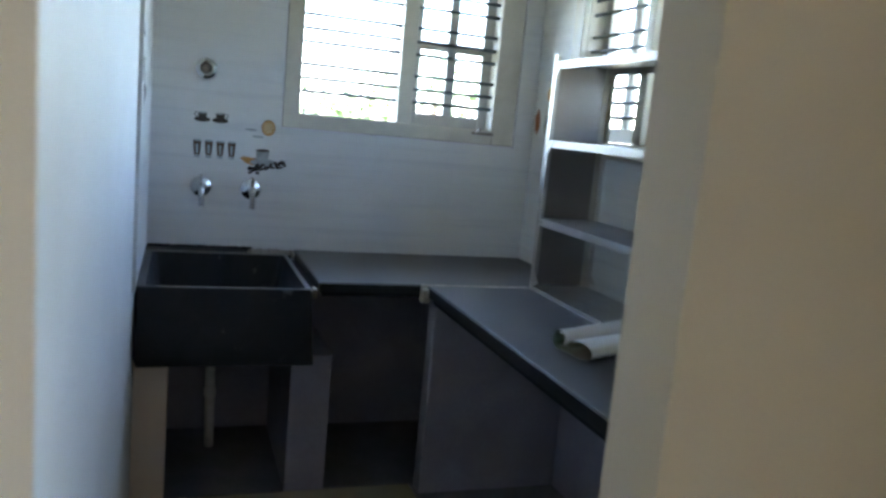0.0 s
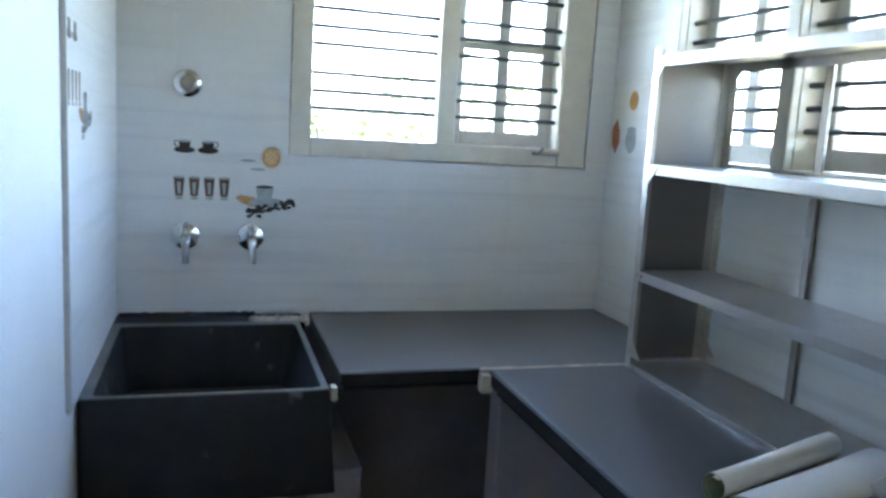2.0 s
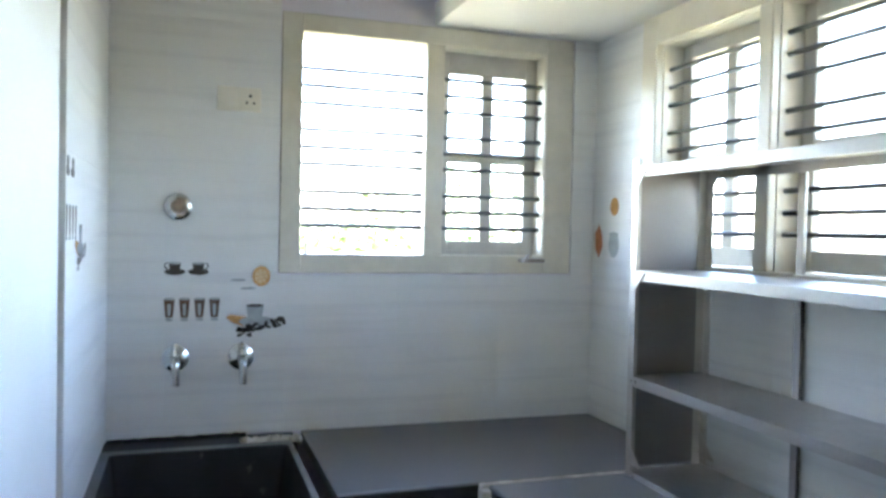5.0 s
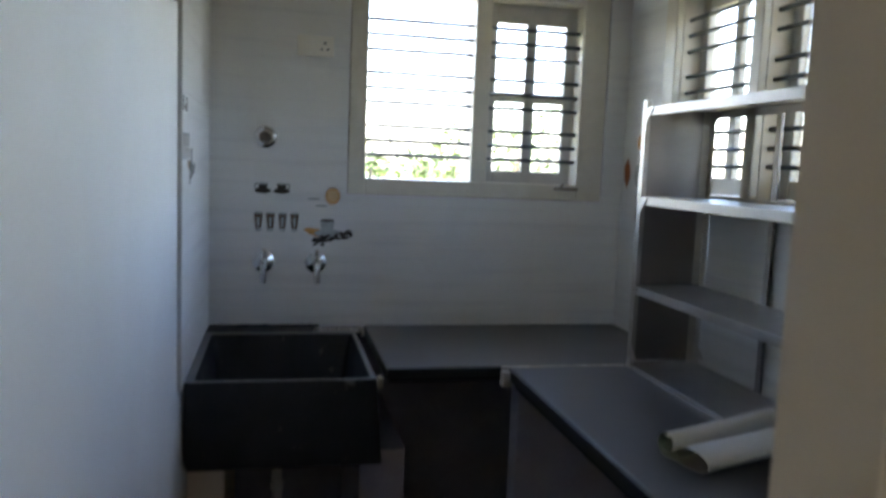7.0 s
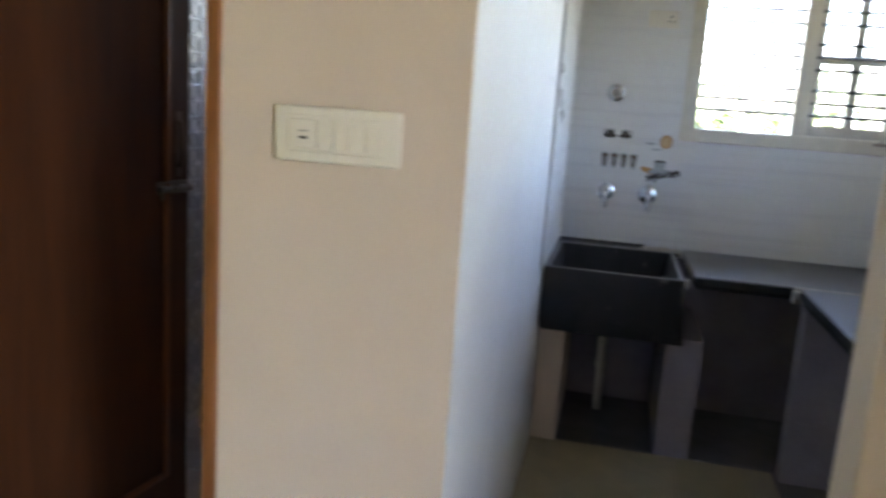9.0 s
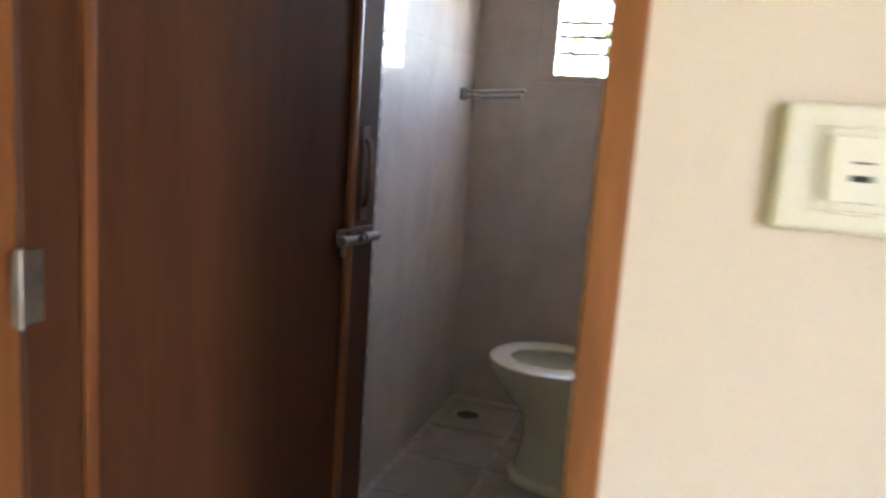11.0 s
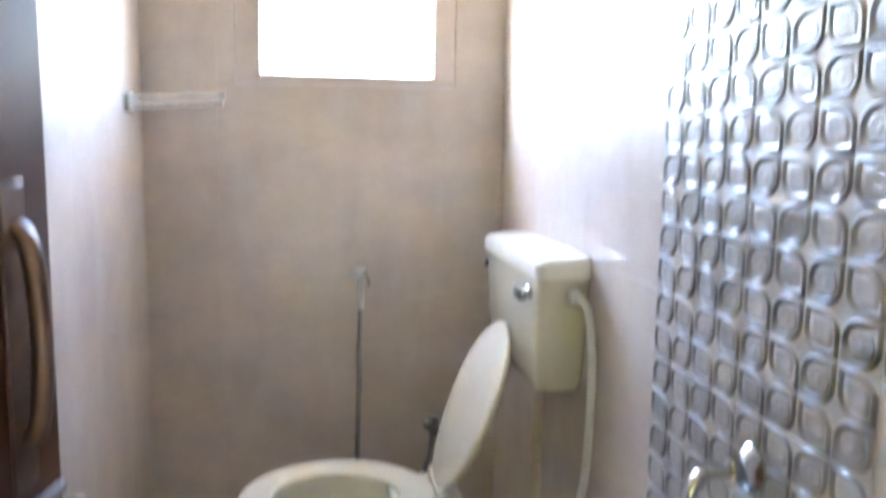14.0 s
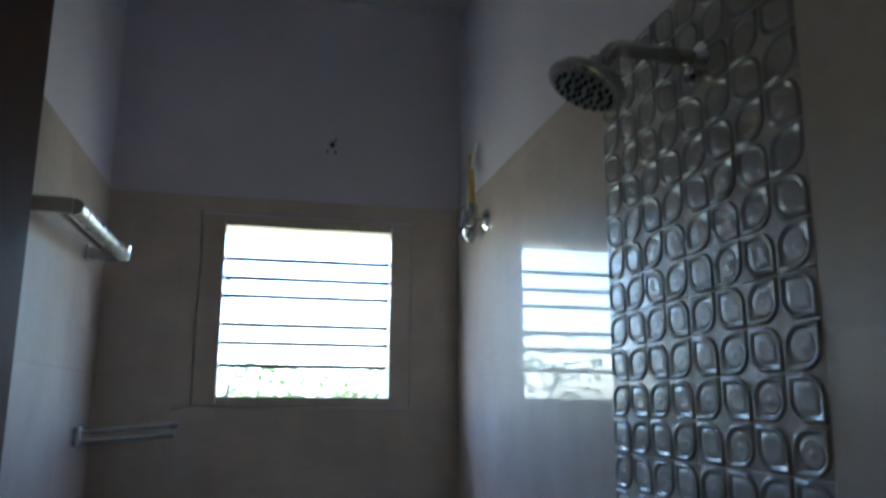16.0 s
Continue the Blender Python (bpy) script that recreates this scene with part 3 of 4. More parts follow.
tagged(part("counter_joint", bm, GROUT, smooth=True), "white cement joint between the two counters", "cement", kind="structure")


def tap(x, z):
    t = root("wall_tap", (x, 0, z), "small chrome bib tap on the tiled wall", "tap", "taps above the sink")
    bm = B()
    turned(bm, (x, -0.008, z), (0, -1, 0), [(0, 0.040), (0.004, 0.040), (0.010, 0.033), (0.016, 0.020), (0.018, 0.014), (0.03, 0.012), (0.05, 0.013)])
    part("flange", bm, CHROME, t, smooth=True)
    bm = B()
    tube(bm, curve_pts([(x, -0.03, z), (x, -0.062, z + 0.004), (x + 0.001, -0.086, z - 0.016), (x + 0.003, -0.088, z - 0.07)], 5), [0.0125] * 5 + [0.014] * 5 + [0.0115] * 6, 14)
    part("spout", bm, CHROME, t, smooth=True)
    bm = B()
    turned(bm, (x, -0.055, z + 0.008), (0, 0, 1), [(0, 0.013), (0.012, 0.014), (0.022, 0.010), (0.03, 0.012), (0.036, 0.009)], 14)
    bx(bm, x - 0.008, x + 0.008, -0.064, -0.046, z + 0.038, z + 0.052, bevel=0.004)
    part("handle", bm, CHROME, t, smooth=True)
    return t


tap1 = tap(0.203, 1.024)
copy_thing(tap1, Matrix.Translation((0.397, 0, 1.023)))

knob = root("stop_cock", (0.205, 0, 1.485), "round chrome stop cock flange on the tiled wall", "valve")
bm = B()
turned(bm, (0.205, -0.008, 1.485), (0, -1, 0), [(0, 0.041), (0.005, 0.041), (0.012, 0.035), (0.014, 0.028)])
part("flange", bm, CHROME, knob, smooth=True)
bm = B()
turned(bm, (0.205, -0.02, 1.485), (0, -1, 0), [(0, 0.023), (0.016, 0.022), (0.024, 0.017), (0.026, 0.008)])
part("knob", bm, DULL, knob, smooth=True)


# prints on the tiles: flat shapes a hair proud of the glaze
def flat(bm, pts, put, mat=0):
    f = bm.faces.new([bm.verts.new(put(a, b)) for a, b in pts])
    f.material_index = mat


def oval(a, b, ra, rb, n=16, start=0.0, end=360.0):
    return [(a + ra * math.cos(radians(start + (end - start) * k / n)), b + rb * math.sin(radians(start + (end - start) * k / n))) for k in range(n)]


def print_cups(put, a, b):
    bm = B()
    for s, c in ((-1, a - 0.034), (1, a + 0.034)):
        flat(bm, oval(c, b - 0.012, 0.031, 0.010), put, 0)
        flat(bm, [(c - 0.018, b + 0.016), (c + 0.018, b + 0.016), (c + 0.015, b - 0.002), (c + 0.009, b - 0.012), (c - 0.009, b - 0.012), (c - 0.015, b - 0.002)], lambda p, q: put(p, q, 1), 0)
        flat(bm, oval(c, b + 0.014, 0.018, 0.004), lambda p, q: put(p, q, 2), 1)
        for k in range(8):
            t0, t1 = radians(-100 + 25 * k), radians(-75 + 25 * k)
            o = c + s * 0.021
            flat(bm, [(o + s * 0.010 * math.cos(t0), b + 0.006 + 0.010 * math.sin(t0)), (o + s * 0.010 * math.cos(t1), b + 0.006 + 0.010 * math.sin(t1)),
                      (o + s * 0.0065 * math.cos(t1), b + 0.006 + 0.0065 * math.sin(t1)), (o + s * 0.0065 * math.cos(t0), b + 0.006 + 0.0065 * math.sin(t0))], put, 0)
    return bm, (BROWN, PALE)


def print_glasses(put, a, b):
    bm = B()
    for k in range(4):
        c = a + (k - 1.5) * 0.044
        flat(bm, [(c - 0.016, b + 0.033), (c + 0.016, b + 0.033), (c + 0.011, b - 0.024), (c - 0.011, b - 0.024)], put, 0)
        flat(bm, [(c - 0.006, b + 0.018), (c + 0.005, b + 0.018), (c + 0.004, b - 0.018), (c - 0.004, b - 0.018)], lambda p, q: put(p, q, 1), 1)
        flat(bm, oval(c, b + 0.033, 0.016, 0.004), lambda p, q: put(p, q, 2), 1)
        flat(bm, oval(c, b - 0.030, 0.012, 0.005), put, 1)
    return bm, (COFFEE, PALE)


def print_coffee(put, a, b):
    rnd = random.Random(4)
    bm = B()
    flat(bm, [(a - 0.09, b + 0.012), (a - 0.075, b + 0.020), (a - 0.03, b + 0.014), (a - 0.005, b - 0.012), (a - 0.04, b - 0.016), (a - 0.07, b - 0.004)], put, 2)
    flat(bm, oval(a + 0.005, b - 0.002, 0.055, 0.016), lambda p, q: put(p, q, 1), 1)
    flat(bm, [(a - 0.028, b + 0.048), (a + 0.026, b + 0.048), (a + 0.020, b + 0.005), (a + 0.010, b - 0.006), (a - 0.012, b - 0.006), (a - 0.022, b + 0.005)], lambda p, q: put(p, q, 2), 1)
    flat(bm, oval(a - 0.001, b + 0.048, 0.027, 0.005), lambda p, q: put(p, q, 3), 0)
    for k in range(70):
        u = rnd.random()
        flat(bm, oval(a - 0.055 + 0.145 * u, b - 0.026 + 0.026 * u ** 1.5 + rnd.uniform(-0.013, 0.013) * (0.6 + 0.5 * u), 0.0065, 0.005, 7), lambda p, q: put(p, q, 4), 0)
    for k in range(6):
        flat(bm, oval(a - 0.06 + 0.05 * rnd.random(), b - 0.035 - 0.012 * rnd.random(), 0.006, 0.005, 7), put, 0)
    return bm, (BROWN, PALE, ORANGE)


def print_slice(put, a, b):
    bm = B()
    flat(bm, oval(a, b, 0.028, 0.032, 20), put, 0)
    for k in range(7):
        t = radians(51.4 * k)
        flat(bm, [(a, b), (a + 0.021 * math.cos(t - 0.35), b + 0.024 * math.sin(t - 0.35)), (a + 0.021 * math.cos(t + 0.35), b + 0.024 * math.sin(t + 0.35))], lambda p, q: put(p, q, 1), 1)
    for k in range(2):
        flat(bm, oval(a - 0.07 + 0.03 * k, b - 0.012 - 0.026 * k, 0.024, 0.004), put, 2)
    return bm, (ORANGE, material("light_orange_print", (0.70, 0.50, 0.30), 0.2, vary=0.1), PALE)


def print_petals(put, a, b):
    bm = B()
    flat(bm, [(a, b + 0.062), (a - 0.022, b + 0.02), (a - 0.026, b - 0.02), (a - 0.002, b - 0.06), (a + 0.024, b - 0.03), (a + 0.030, b + 0.025)], put, 0)
    flat(bm, oval(a - 0.10, b + 0.12, 0.028, 0.032), put, 1)
    flat(bm, oval(a - 0.10, b - 0.01, 0.035, 0.045), put, 2)
    flat(bm, [(a - 0.13, b + 0.03), (a - 0.07, b + 0.03), (a - 0.08, b - 0.02), (a - 0.12, b - 0.02)], lambda p, q: put(p, q, 1), 2)
    return bm, (RUST, ORANGE, PALE)


on_back = lambda a, b, k=0: (a, -0.0085 - 0.0002 * k, b)
on_left = lambda a, b, k=0: (0.0085 + 0.0002 * k, a, b)
on_right = lambda a, b, k=0: (XR - 0.0085 - 0.0002 * k, a, b)
for put, fn, a, b, name, label in (
        (on_back, print_cups, 0.232, 1.300, "cup_print", "two brown cups on saucers printed on a tile"),
        (on_back, print_glasses, 0.249, 1.172, "glass_print", "four brown tea glasses printed on a tile"),
        (on_back, print_coffee, 0.438, 1.135, "coffee_print", "coffee cup and spilled beans printed on a tile"),
        (on_back, print_slice, 0.455, 1.275, "orange_print", "faded orange slice printed on a tile"),
        (on_left, print_cups, -0.78, 1.545, "cup_print", "two brown cups printed on the passage wall tile"),
        (on_left, print_glasses, -0.76, 1.430, "glass_print", "four brown glasses printed on the passage wall tile"),
        (on_left, print_coffee, -0.62, 1.375, "coffee_print", "coffee cup and beans printed on the passage wall tile"),
        (on_right, print_petals, -0.055, 1.405, "petal_print", "rust orange petals and grey cup printed on a tile")):
    bm, mats = fn(put, a, b)
    tagged(part(name, bm, mats), label, "tile print")

sock = root("socket_plate", (0.38, 0, 1.822), "ivory power socket plate on the tiled wall", "socket")
bm = B()
bx(bm, 0.314, 0.446, -0.018, -0.008, 1.785, 1.860, bevel=0.004)
part("plate", bm, PLASTIC, sock, smooth=True)
bm = B()
bx(bm, 0.325, 0.375, -0.021, -0.018, 1.797, 1.848, bevel=0.002)
part("rocker", bm, PLASTIC, sock, smooth=True)
bm = B()
for dx, dz, r in ((0.402, 1.812, 0.004), (0.424, 1.812, 0.004), (0.413, 1.834, 0.005)):
    turned(bm, (dx, -0.018, dz), (0, -1, 0), [(0, r), (0.0008, r)], 10)
part("socket_holes", bm, BLACK, sock)

# stainless rack on the side counter
SY_A, SY_B, SXF, SXB = -0.670, -1.555, 1.372, 1.606
rack = root("steel_rack", (1.5, -1.1, 0.781), "stainless steel rack with four shelves on the counter", "rack")
for z in (0.795, 1.050, 1.335, 1.612):
    bm = B()
    t = 0.002
    prof = [(SXF, z - 0.026), (SXF, z), (SXB, z), (SXB, z - 0.026), (SXB - t, z - 0.026), (SXB - t, z - t), (SXF + t, z - t), (SXF + t, z - 0.024), (SXF + 0.012, z - 0.024), (SXF + 0.012, z - 0.026)]
    rings(bm, [[(x, y, h) for x, h in prof] for y in (SY_B + 0.003, SY_A - 0.003)])
    sh = part("shelf", bm, STEEL, rack)
    for y in (SY_A - 0.018, SY_A - 0.036, SY_B + 0.018, SY_B + 0.036):
        bm = B()
        turned(bm, (SXF, y, z - 0.012), (-1, 0, 0), [(0, 0.005), (0.002, 0.005), (0.003, 0.003)], 8)
        part("bolt", bm, DULL, sh)
for y, s in ((SY_A, -1), (SY_B, 1)):
    bm = B()
    bx(bm, SXF - 0.002, SXF + 0.024, y, y + s * 0.0025, 0.781, 1.635)
    bx(bm, SXF - 0.0025, SXF, y, y + s * 0.026, 0.781, 1.635)
    part("post", bm, STEEL, rack)
    bm = B()
    bx(bm, SXB - 0.026, SXB, y, y + s * 0.0025, 0.781, 1.635)
    bx(bm, SXB, SXB + 0.002, y, y + s * 0.030, 0.781, 1.635)
    part("post", bm, STEEL, rack)
    # side sheet of the same steel, its dark reflection painted in
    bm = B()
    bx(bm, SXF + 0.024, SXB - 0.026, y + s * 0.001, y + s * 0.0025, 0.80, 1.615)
    part("side_sheet", bm, STEEL_SHADED, rack)
    for x, sx in ((SXF - 0.003, 1), (SXB - 0.004, 1)):
        for z, sz in ((1.608, -1), (0.815, 1), (1.331, -1)):
            bm = B()
            p = [(x, y + s * 0.004, z), (x, y + s * 0.070, z), (x, y + s * 0.004, z + sz * 0.070)]
            rings(bm, [p, [(a + 0.0025, b, c) for a, b, c in p]])
            part("gusset", bm, STEEL, rack)
# strut behind the shelves, its shade painted into the steel
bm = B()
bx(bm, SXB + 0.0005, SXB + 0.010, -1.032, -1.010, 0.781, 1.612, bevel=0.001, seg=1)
part("centre_strut", bm, STEEL_SHADED, rack)


# one printed sheet, rolled up from both ends
def scroll(name, label, origin, axis, length):
    d = Vector(axis).normalized()
    u = Vector((d.y, -d.x, 0)).normalized()
    prof = []
    for k in range(46):                       # the tight roll
        a = radians(-90 - 560 + 560 * k / 45)
        r = 0.0165 + 0.0115 * k / 45
        prof.append((r * math.cos(a), 0.0285 + r * math.sin(a)))
    prof += [(0.018 + 0.0105 * k, 0.0005 + 0.0015 * math.sin(k)) for k in range(1, 6)]
    for k in range(31):                       # the loose end curls over
        a = radians(-90 + 268 * k / 30)
        prof.append((0.092 + 0.040 * math.cos(a) - 0.022 * (k / 30) ** 2, 0.020 + 0.020 * math.sin(a)))
    prof.append((0.040, 0.010))
    root_ob = root(name, origin, label, "paper")
    o = Vector(origin)
    for side, mat, pname in ((0.0, PAPER, "outer_face"), (0.0012, PRINT, "printed_face")):
        bm = B()
        loops = []
        for s in range(7):
            t = s / 6
            wide = 1.0 + 0.10 * t
            lp = []
            for k, (a, b) in enumerate(prof):
                p, q = prof[max(k - 1, 0)], prof[min(k + 1, len(prof) - 1)]
                tx, tz = q[0] - p[0], q[1] - p[1]
                n = math.hypot(tx, tz) or 1.0
                a, b = a - side * tz / n, b + side * tx / n
                lp.append(o + d * (length * t * (0.78 + 0.22 * k / len(prof))) + u * (a * wide) + Vector((0, 0, b + 0.0012 + 0.0015 * math.sin(5 * t + k * 0.1))))
            loops.append(lp)
        rings(bm, loops, (False, False), closed=False)
        part(pname, bm, mat, root_ob, "white paper back" if side == 0 else "colour printed side", True)
    return root_ob


scroll("printed_sheet", "white backed printed sheet rolled from both ends on the counter", (1.106, -1.428, 0.782), (0.955, 0.235, 0.062), 0.385)


# ---- hall ----
plate = root("switch_plate", (-0.228, -2.5, 1.316), "ivory switch plate with three modules on the cream wall", "switch plate")
bm = B()
bx(bm, -0.343, -0.112, -2.512, -2.5, 1.268, 1.364, bevel=0.007, seg=3)
part("plate", bm, PLASTIC, plate, smooth=True)
bm = B()
for q in ((-0.318, -0.137, 1.346, 1.349), (-0.318, -0.137, 1.283, 1.286), (-0.318, -0.315, 1.286, 1.346), (-0.140, -0.137, 1.286, 1.346)):
    bx(bm, q[0], q[1], -2.5145, -2.512, q[2], q[3], bevel=0.0008, seg=1)
part("inner_frame", bm, PLASTIC, plate)
for x0, x1, two in ((-0.309, -0.262, False), (-0.253, -0.205, True), (-0.195, -0.147, True)):
    if two:
        for a, b in ((x0, (x0 + x1) / 2 - 0.0015), ((x0 + x1) / 2 + 0.0015, x1)):
            bm = B()
            p = [(a, -2.512, 1.292), (a, -2.5215, 1.292), (a, -2.5145, 1.341), (a, -2.512, 1.341)]
            rings(bm, [p, [(b, y, z) for _, y, z in p]])
            part("rocker", bm, PLASTIC, plate)
    else:
        bm = B()
        bx(bm, x0, x1, -2.518, -2.512, 1.292, 1.341, bevel=0.001, seg=1)
        sk = part("indicator", bm, PLASTIC, plate)
        bm = B()
        bx(bm, -0.293, -0.278, -2.5186, -2.518, 1.308, 1.3125)
        bx(bm, -0.293, -0.278, -2.5186, -2.518, 1.321, 1.3225)
        part("lens", bm, BLACK, sk)

door = root("door_1_frame", (-0.82, -2.45, 0.0), "orange brown wooden door frame in the hall wall", "door frame", kind="structure")
bm = B()
bx(bm, -1.164, -1.150, -2.506, -2.378, 0.0, 2.11, bevel=0.002, seg=1)
part("jamb", bm, JAMB, door)
bm = B()
bx(bm, -0.480, -0.449, -2.506, -2.378, 0.0, 2.11, bevel=0.003, seg=1)
right_jamb = part("jamb", bm, JAMB, door)
bm = B()
bx(bm, -1.150, -0.480, -2.506, -2.378, 2.06, 2.11)
part("head", bm, JAMB, door)
bm = B()
bx(bm, -0.482, -0.480, -2.50, -2.47, 1.04, 1.12)
bx(bm, -0.483, -0.482, -2.492, -2.478, 1.06, 1.10)
part("strike_plate", bm, DULL, right_jamb, "worn metal strike plate")

# the open leaf, built along x from its hinges, then swung inwards
LEAF_W = 0.812
leaf = root("door_1", (-1.150, -2.44, 0.0), "dark brown varnished door standing open into the bathroom", "door")
LM = pose(-1.1485, -2.445, 0, 0, 0, 81.8)


def leaf_part(name, bm, mat, parent, label="", smooth=False):
    bmesh.ops.transform(bm, matrix=LM, verts=bm.verts)
    return part(name, bm, mat, parent, label, smooth)


bm = B()
bx(bm, 0.005, LEAF_W, -0.002, 0.030, 0.010, 2.05, bevel=0.002, seg=1)
leaf_part("panel", bm, WOOD, leaf)
for u0, u1, z0, z1, n in ((0.005, 0.085, 0.01, 2.05, "stile"), (LEAF_W - 0.085, LEAF_W, 0.01, 2.05, "stile"), (0.085, LEAF_W - 0.085, 0.01, 0.16, "rail"), (0.085, LEAF_W - 0.085, 1.95, 2.05, "rail")):
    bm = B()
    bx(bm, u0 + 0.0005, u1 - 0.0005, -0.008, -0.002, z0, z1, bevel=0.002, seg=1)
    leaf_part(n, bm, WOOD, leaf)
for u0, u1, z0, z1 in ((0.087, 0.107, 0.162, 1.948), (LEAF_W - 0.107, LEAF_W - 0.087, 0.162, 1.948), (0.107, LEAF_W - 0.107, 0.162, 0.182), (0.107, LEAF_W - 0.107, 1.928, 1.948)):
    bm = B()
    bx(bm, u0, u1, -0.016, -0.0025, z0, z1, bevel=0.006)
    leaf_part("bead", bm, BEAD, leaf, "orange brown wooden bead", True)
for z in (0.30, 1.10, 1.80):
    bm = B()
    bx(bm, -0.012, 0.030, -0.0105, -0.0085, z - 0.045, z + 0.045)
    tube(bm, [(-0.002, -0.013, z - 0.048), (-0.002, -0.013, z + 0.048)], 0.006, 10)
    for k in (-0.03, 0.0, 0.03):
        turned(bm, (0.017, -0.0105, z + k), (0, -1, 0), [(0, 0.004), (0.001, 0.004)], 8)
    leaf_part("hinge", bm, DULL, leaf, "grey steel hinge", True)
bm = B()
uh = LEAF_W - 0.050
bx(bm, uh - 0.014, uh + 0.014, -0.0115, -0.0085, 1.115, 1.305, bevel=0.001, seg=1)
tube(bm, curve_pts([(uh, -0.010, 1.145), (uh, -0.020, 1.158), (uh, -0.024, 1.210), (uh, -0.020, 1.264), (uh, -0.010, 1.278)], 5), 0.0065, 12)
leaf_part("handle", bm, ANTIQUE, leaf, "dark bronzed pull handle", True)
bm = B()
bx(bm, LEAF_W - 0.142, LEAF_W - 0.012, -0.011, -0.0085, 1.064, 1.102, bevel=0.001, seg=1)
bx(bm, LEAF_W - 0.142, LEAF_W - 0.012, -0.017, -0.0105, 1.096, 1.103, bevel=0.002)
for u0, u1 in ((-0.140, -0.108), (-0.058, -0.008)):
    tube(bm, [(LEAF_W + u0, -0.021, 1.080), (LEAF_W + u1, -0.021, 1.080)], 0.0100, 18)
    bx(bm, LEAF_W + u0 + 0.003, LEAF_W + u1 - 0.006, -0.020, -0.0105, 1.071, 1.089, bevel=0.002)
tube(bm, [(LEAF_W - 0.110, -0.021, 1.080), (LEAF_W - 0.050, -0.021, 1.080)], 0.0070, 14)
turned(bm, (LEAF_W - 0.085, -0.026, 1.080), (0, -0.9, 0.35), [(0, 0.005), (0.006, 0.005), (0.008, 0.0075), (0.013, 0.0075), (0.015, 0.005)], 14)
bx(bm, LEAF_W - 0.130, LEAF_W - 0.118, -0.020, -0.0105, 1.048, 1.072, bevel=0.004)
leaf_part("sliding_bolt", bm, BOLT, leaf, "heavy sliding bolt of dull metal", True)

# ---- bathroom ----
TY = -0.326
wc = root("toilet", (-0.749, TY, 0.0), "ivory ceramic toilet with the seat down and lid raised", "toilet")


def ell(cx, cy, z, rx, ry, n=32, back=1.0):
    """A loop that is an ellipse in front and blunter behind."""
    out = []
    for k in range(n):
        a = 2 * math.pi * k / n
        c, s = math.cos(a), math.sin(a)
        f = back if c > 0 else 1.0
        out.append((cx + rx * (abs(c) ** f) * (1 if c > 0 else -1), cy + ry * s, z))
    return out


bm = B()
rings(bm, [ell(-0.749, TY, 0.0, 0.195, 0.172), ell(-0.749, TY, 0.020, 0.195, 0.172), ell(-0.747, TY, 0.032, 0.172, 0.150), ell(-0.744, TY, 0.10, 0.158, 0.135), ell(-0.744, TY, 0.175, 0.150, 0.125),
           ell(-0.752, TY, 0.225, 0.150, 0.127), ell(-0.762, TY, 0.265, 0.160, 0.138), ell(-0.776, TY, 0.32, 0.195, 0.168), ell(-0.789, TY, 0.375, 0.230, 0.196), ell(-0.794, TY, 0.410, 0.246, 0.211), ell(-0.794, TY, 0.43, 0.250, 0.214), ell(-0.794, TY, 0.445, 0.246, 0.212),
           ell(-0.799, TY, 0.447, 0.180, 0.150), ell(-0.799, TY, 0.40, 0.168, 0.138), ell(-0.789, TY, 0.31, 0.12, 0.10), ell(-0.779, TY, 0.27, 0.06, 0.05)])
bx(bm, -0.669, -0.480, TY - 0.145, TY + 0.145, 0.398, 0.449, bevel=0.016, seg=3)
part("bowl", bm, CERAMIC, wc, smooth=True)
bm = B()
tube(bm, curve_pts([(-0.719, TY, 0.10), (-0.659, TY, 0.13), (-0.579, TY, 0.225), (-0.509, TY, 0.245), (-0.454, TY, 0.19), (-0.444, TY, 0.045)], 6), [0.085] * 8 + [0.075] * 8 + [0.062] * 15, 20)
turned(bm, (-0.444, TY, 0.085), (0, 0, -1), [(0, 0.062), (0.004, 0.068), (0.03, 0.068), (0.035, 0.06)], 20)
part("trap", bm, CERAMIC, wc, smooth=True)
bm = B()
bx(bm, -0.517, -0.499, TY - 0.010, TY + 0.010, 0.22, 0.40, bevel=0.004)
part("web", bm, CERAMIC, wc)
bm = B()
rings(bm, [ell(-0.801, TY, 0.447, 0.240, 0.215), ell(-0.801, TY, 0.452, 0.246, 0.221), ell(-0.801, TY, 0.462, 0.244, 0.219), ell(-0.801, TY, 0.468, 0.232, 0.207),
           ell(-0.804, TY, 0.468, 0.165, 0.138), ell(-0.804, TY, 0.460, 0.156, 0.129), ell(-0.804, TY, 0.447, 0.158, 0.131)], (False, False))
part("seat", bm, SEAT, wc, smooth=True)
bm = B()
th = radians(68)


def lid_pt(u, v, w):
    return (-0.546 + u * math.cos(th) - w * math.sin(th) * -1, TY + v, 0.475 + u * math.sin(th) + w * -math.cos(th))


lp = []
for s, w in ((0.97, 0.006), (1.0, 0.0), (1.0, -0.008), (0.96, -0.014)):
    lp.append([lid_pt(0.225 + 0.225 * s * math.cos(2 * math.pi * k / 32), 0.182 * s * math.sin(2 * math.pi * k / 32), w) for k in range(32)])
rings(bm, lp)
bx(bm, -0.559, -0.529, TY - 0.09, TY + 0.09, 0.462, 0.482, bevel=0.005)
lid = part("lid", bm, SEAT, wc, "ivory lid raised against the cistern", True)
for s in (-1, 1):
    bm = B()
    turned(bm, (-0.546, TY + s * 0.075, 0.447), (0, 0, 1), [(0, 0.016), (0.02, 0.016), (0.034, 0.011), (0.046, 0.009)], 14)
    tube(bm, [(-0.546, TY + s * 0.055, 0.474), (-0.546, TY + s * 0.105, 0.474)], 0.011, 12)
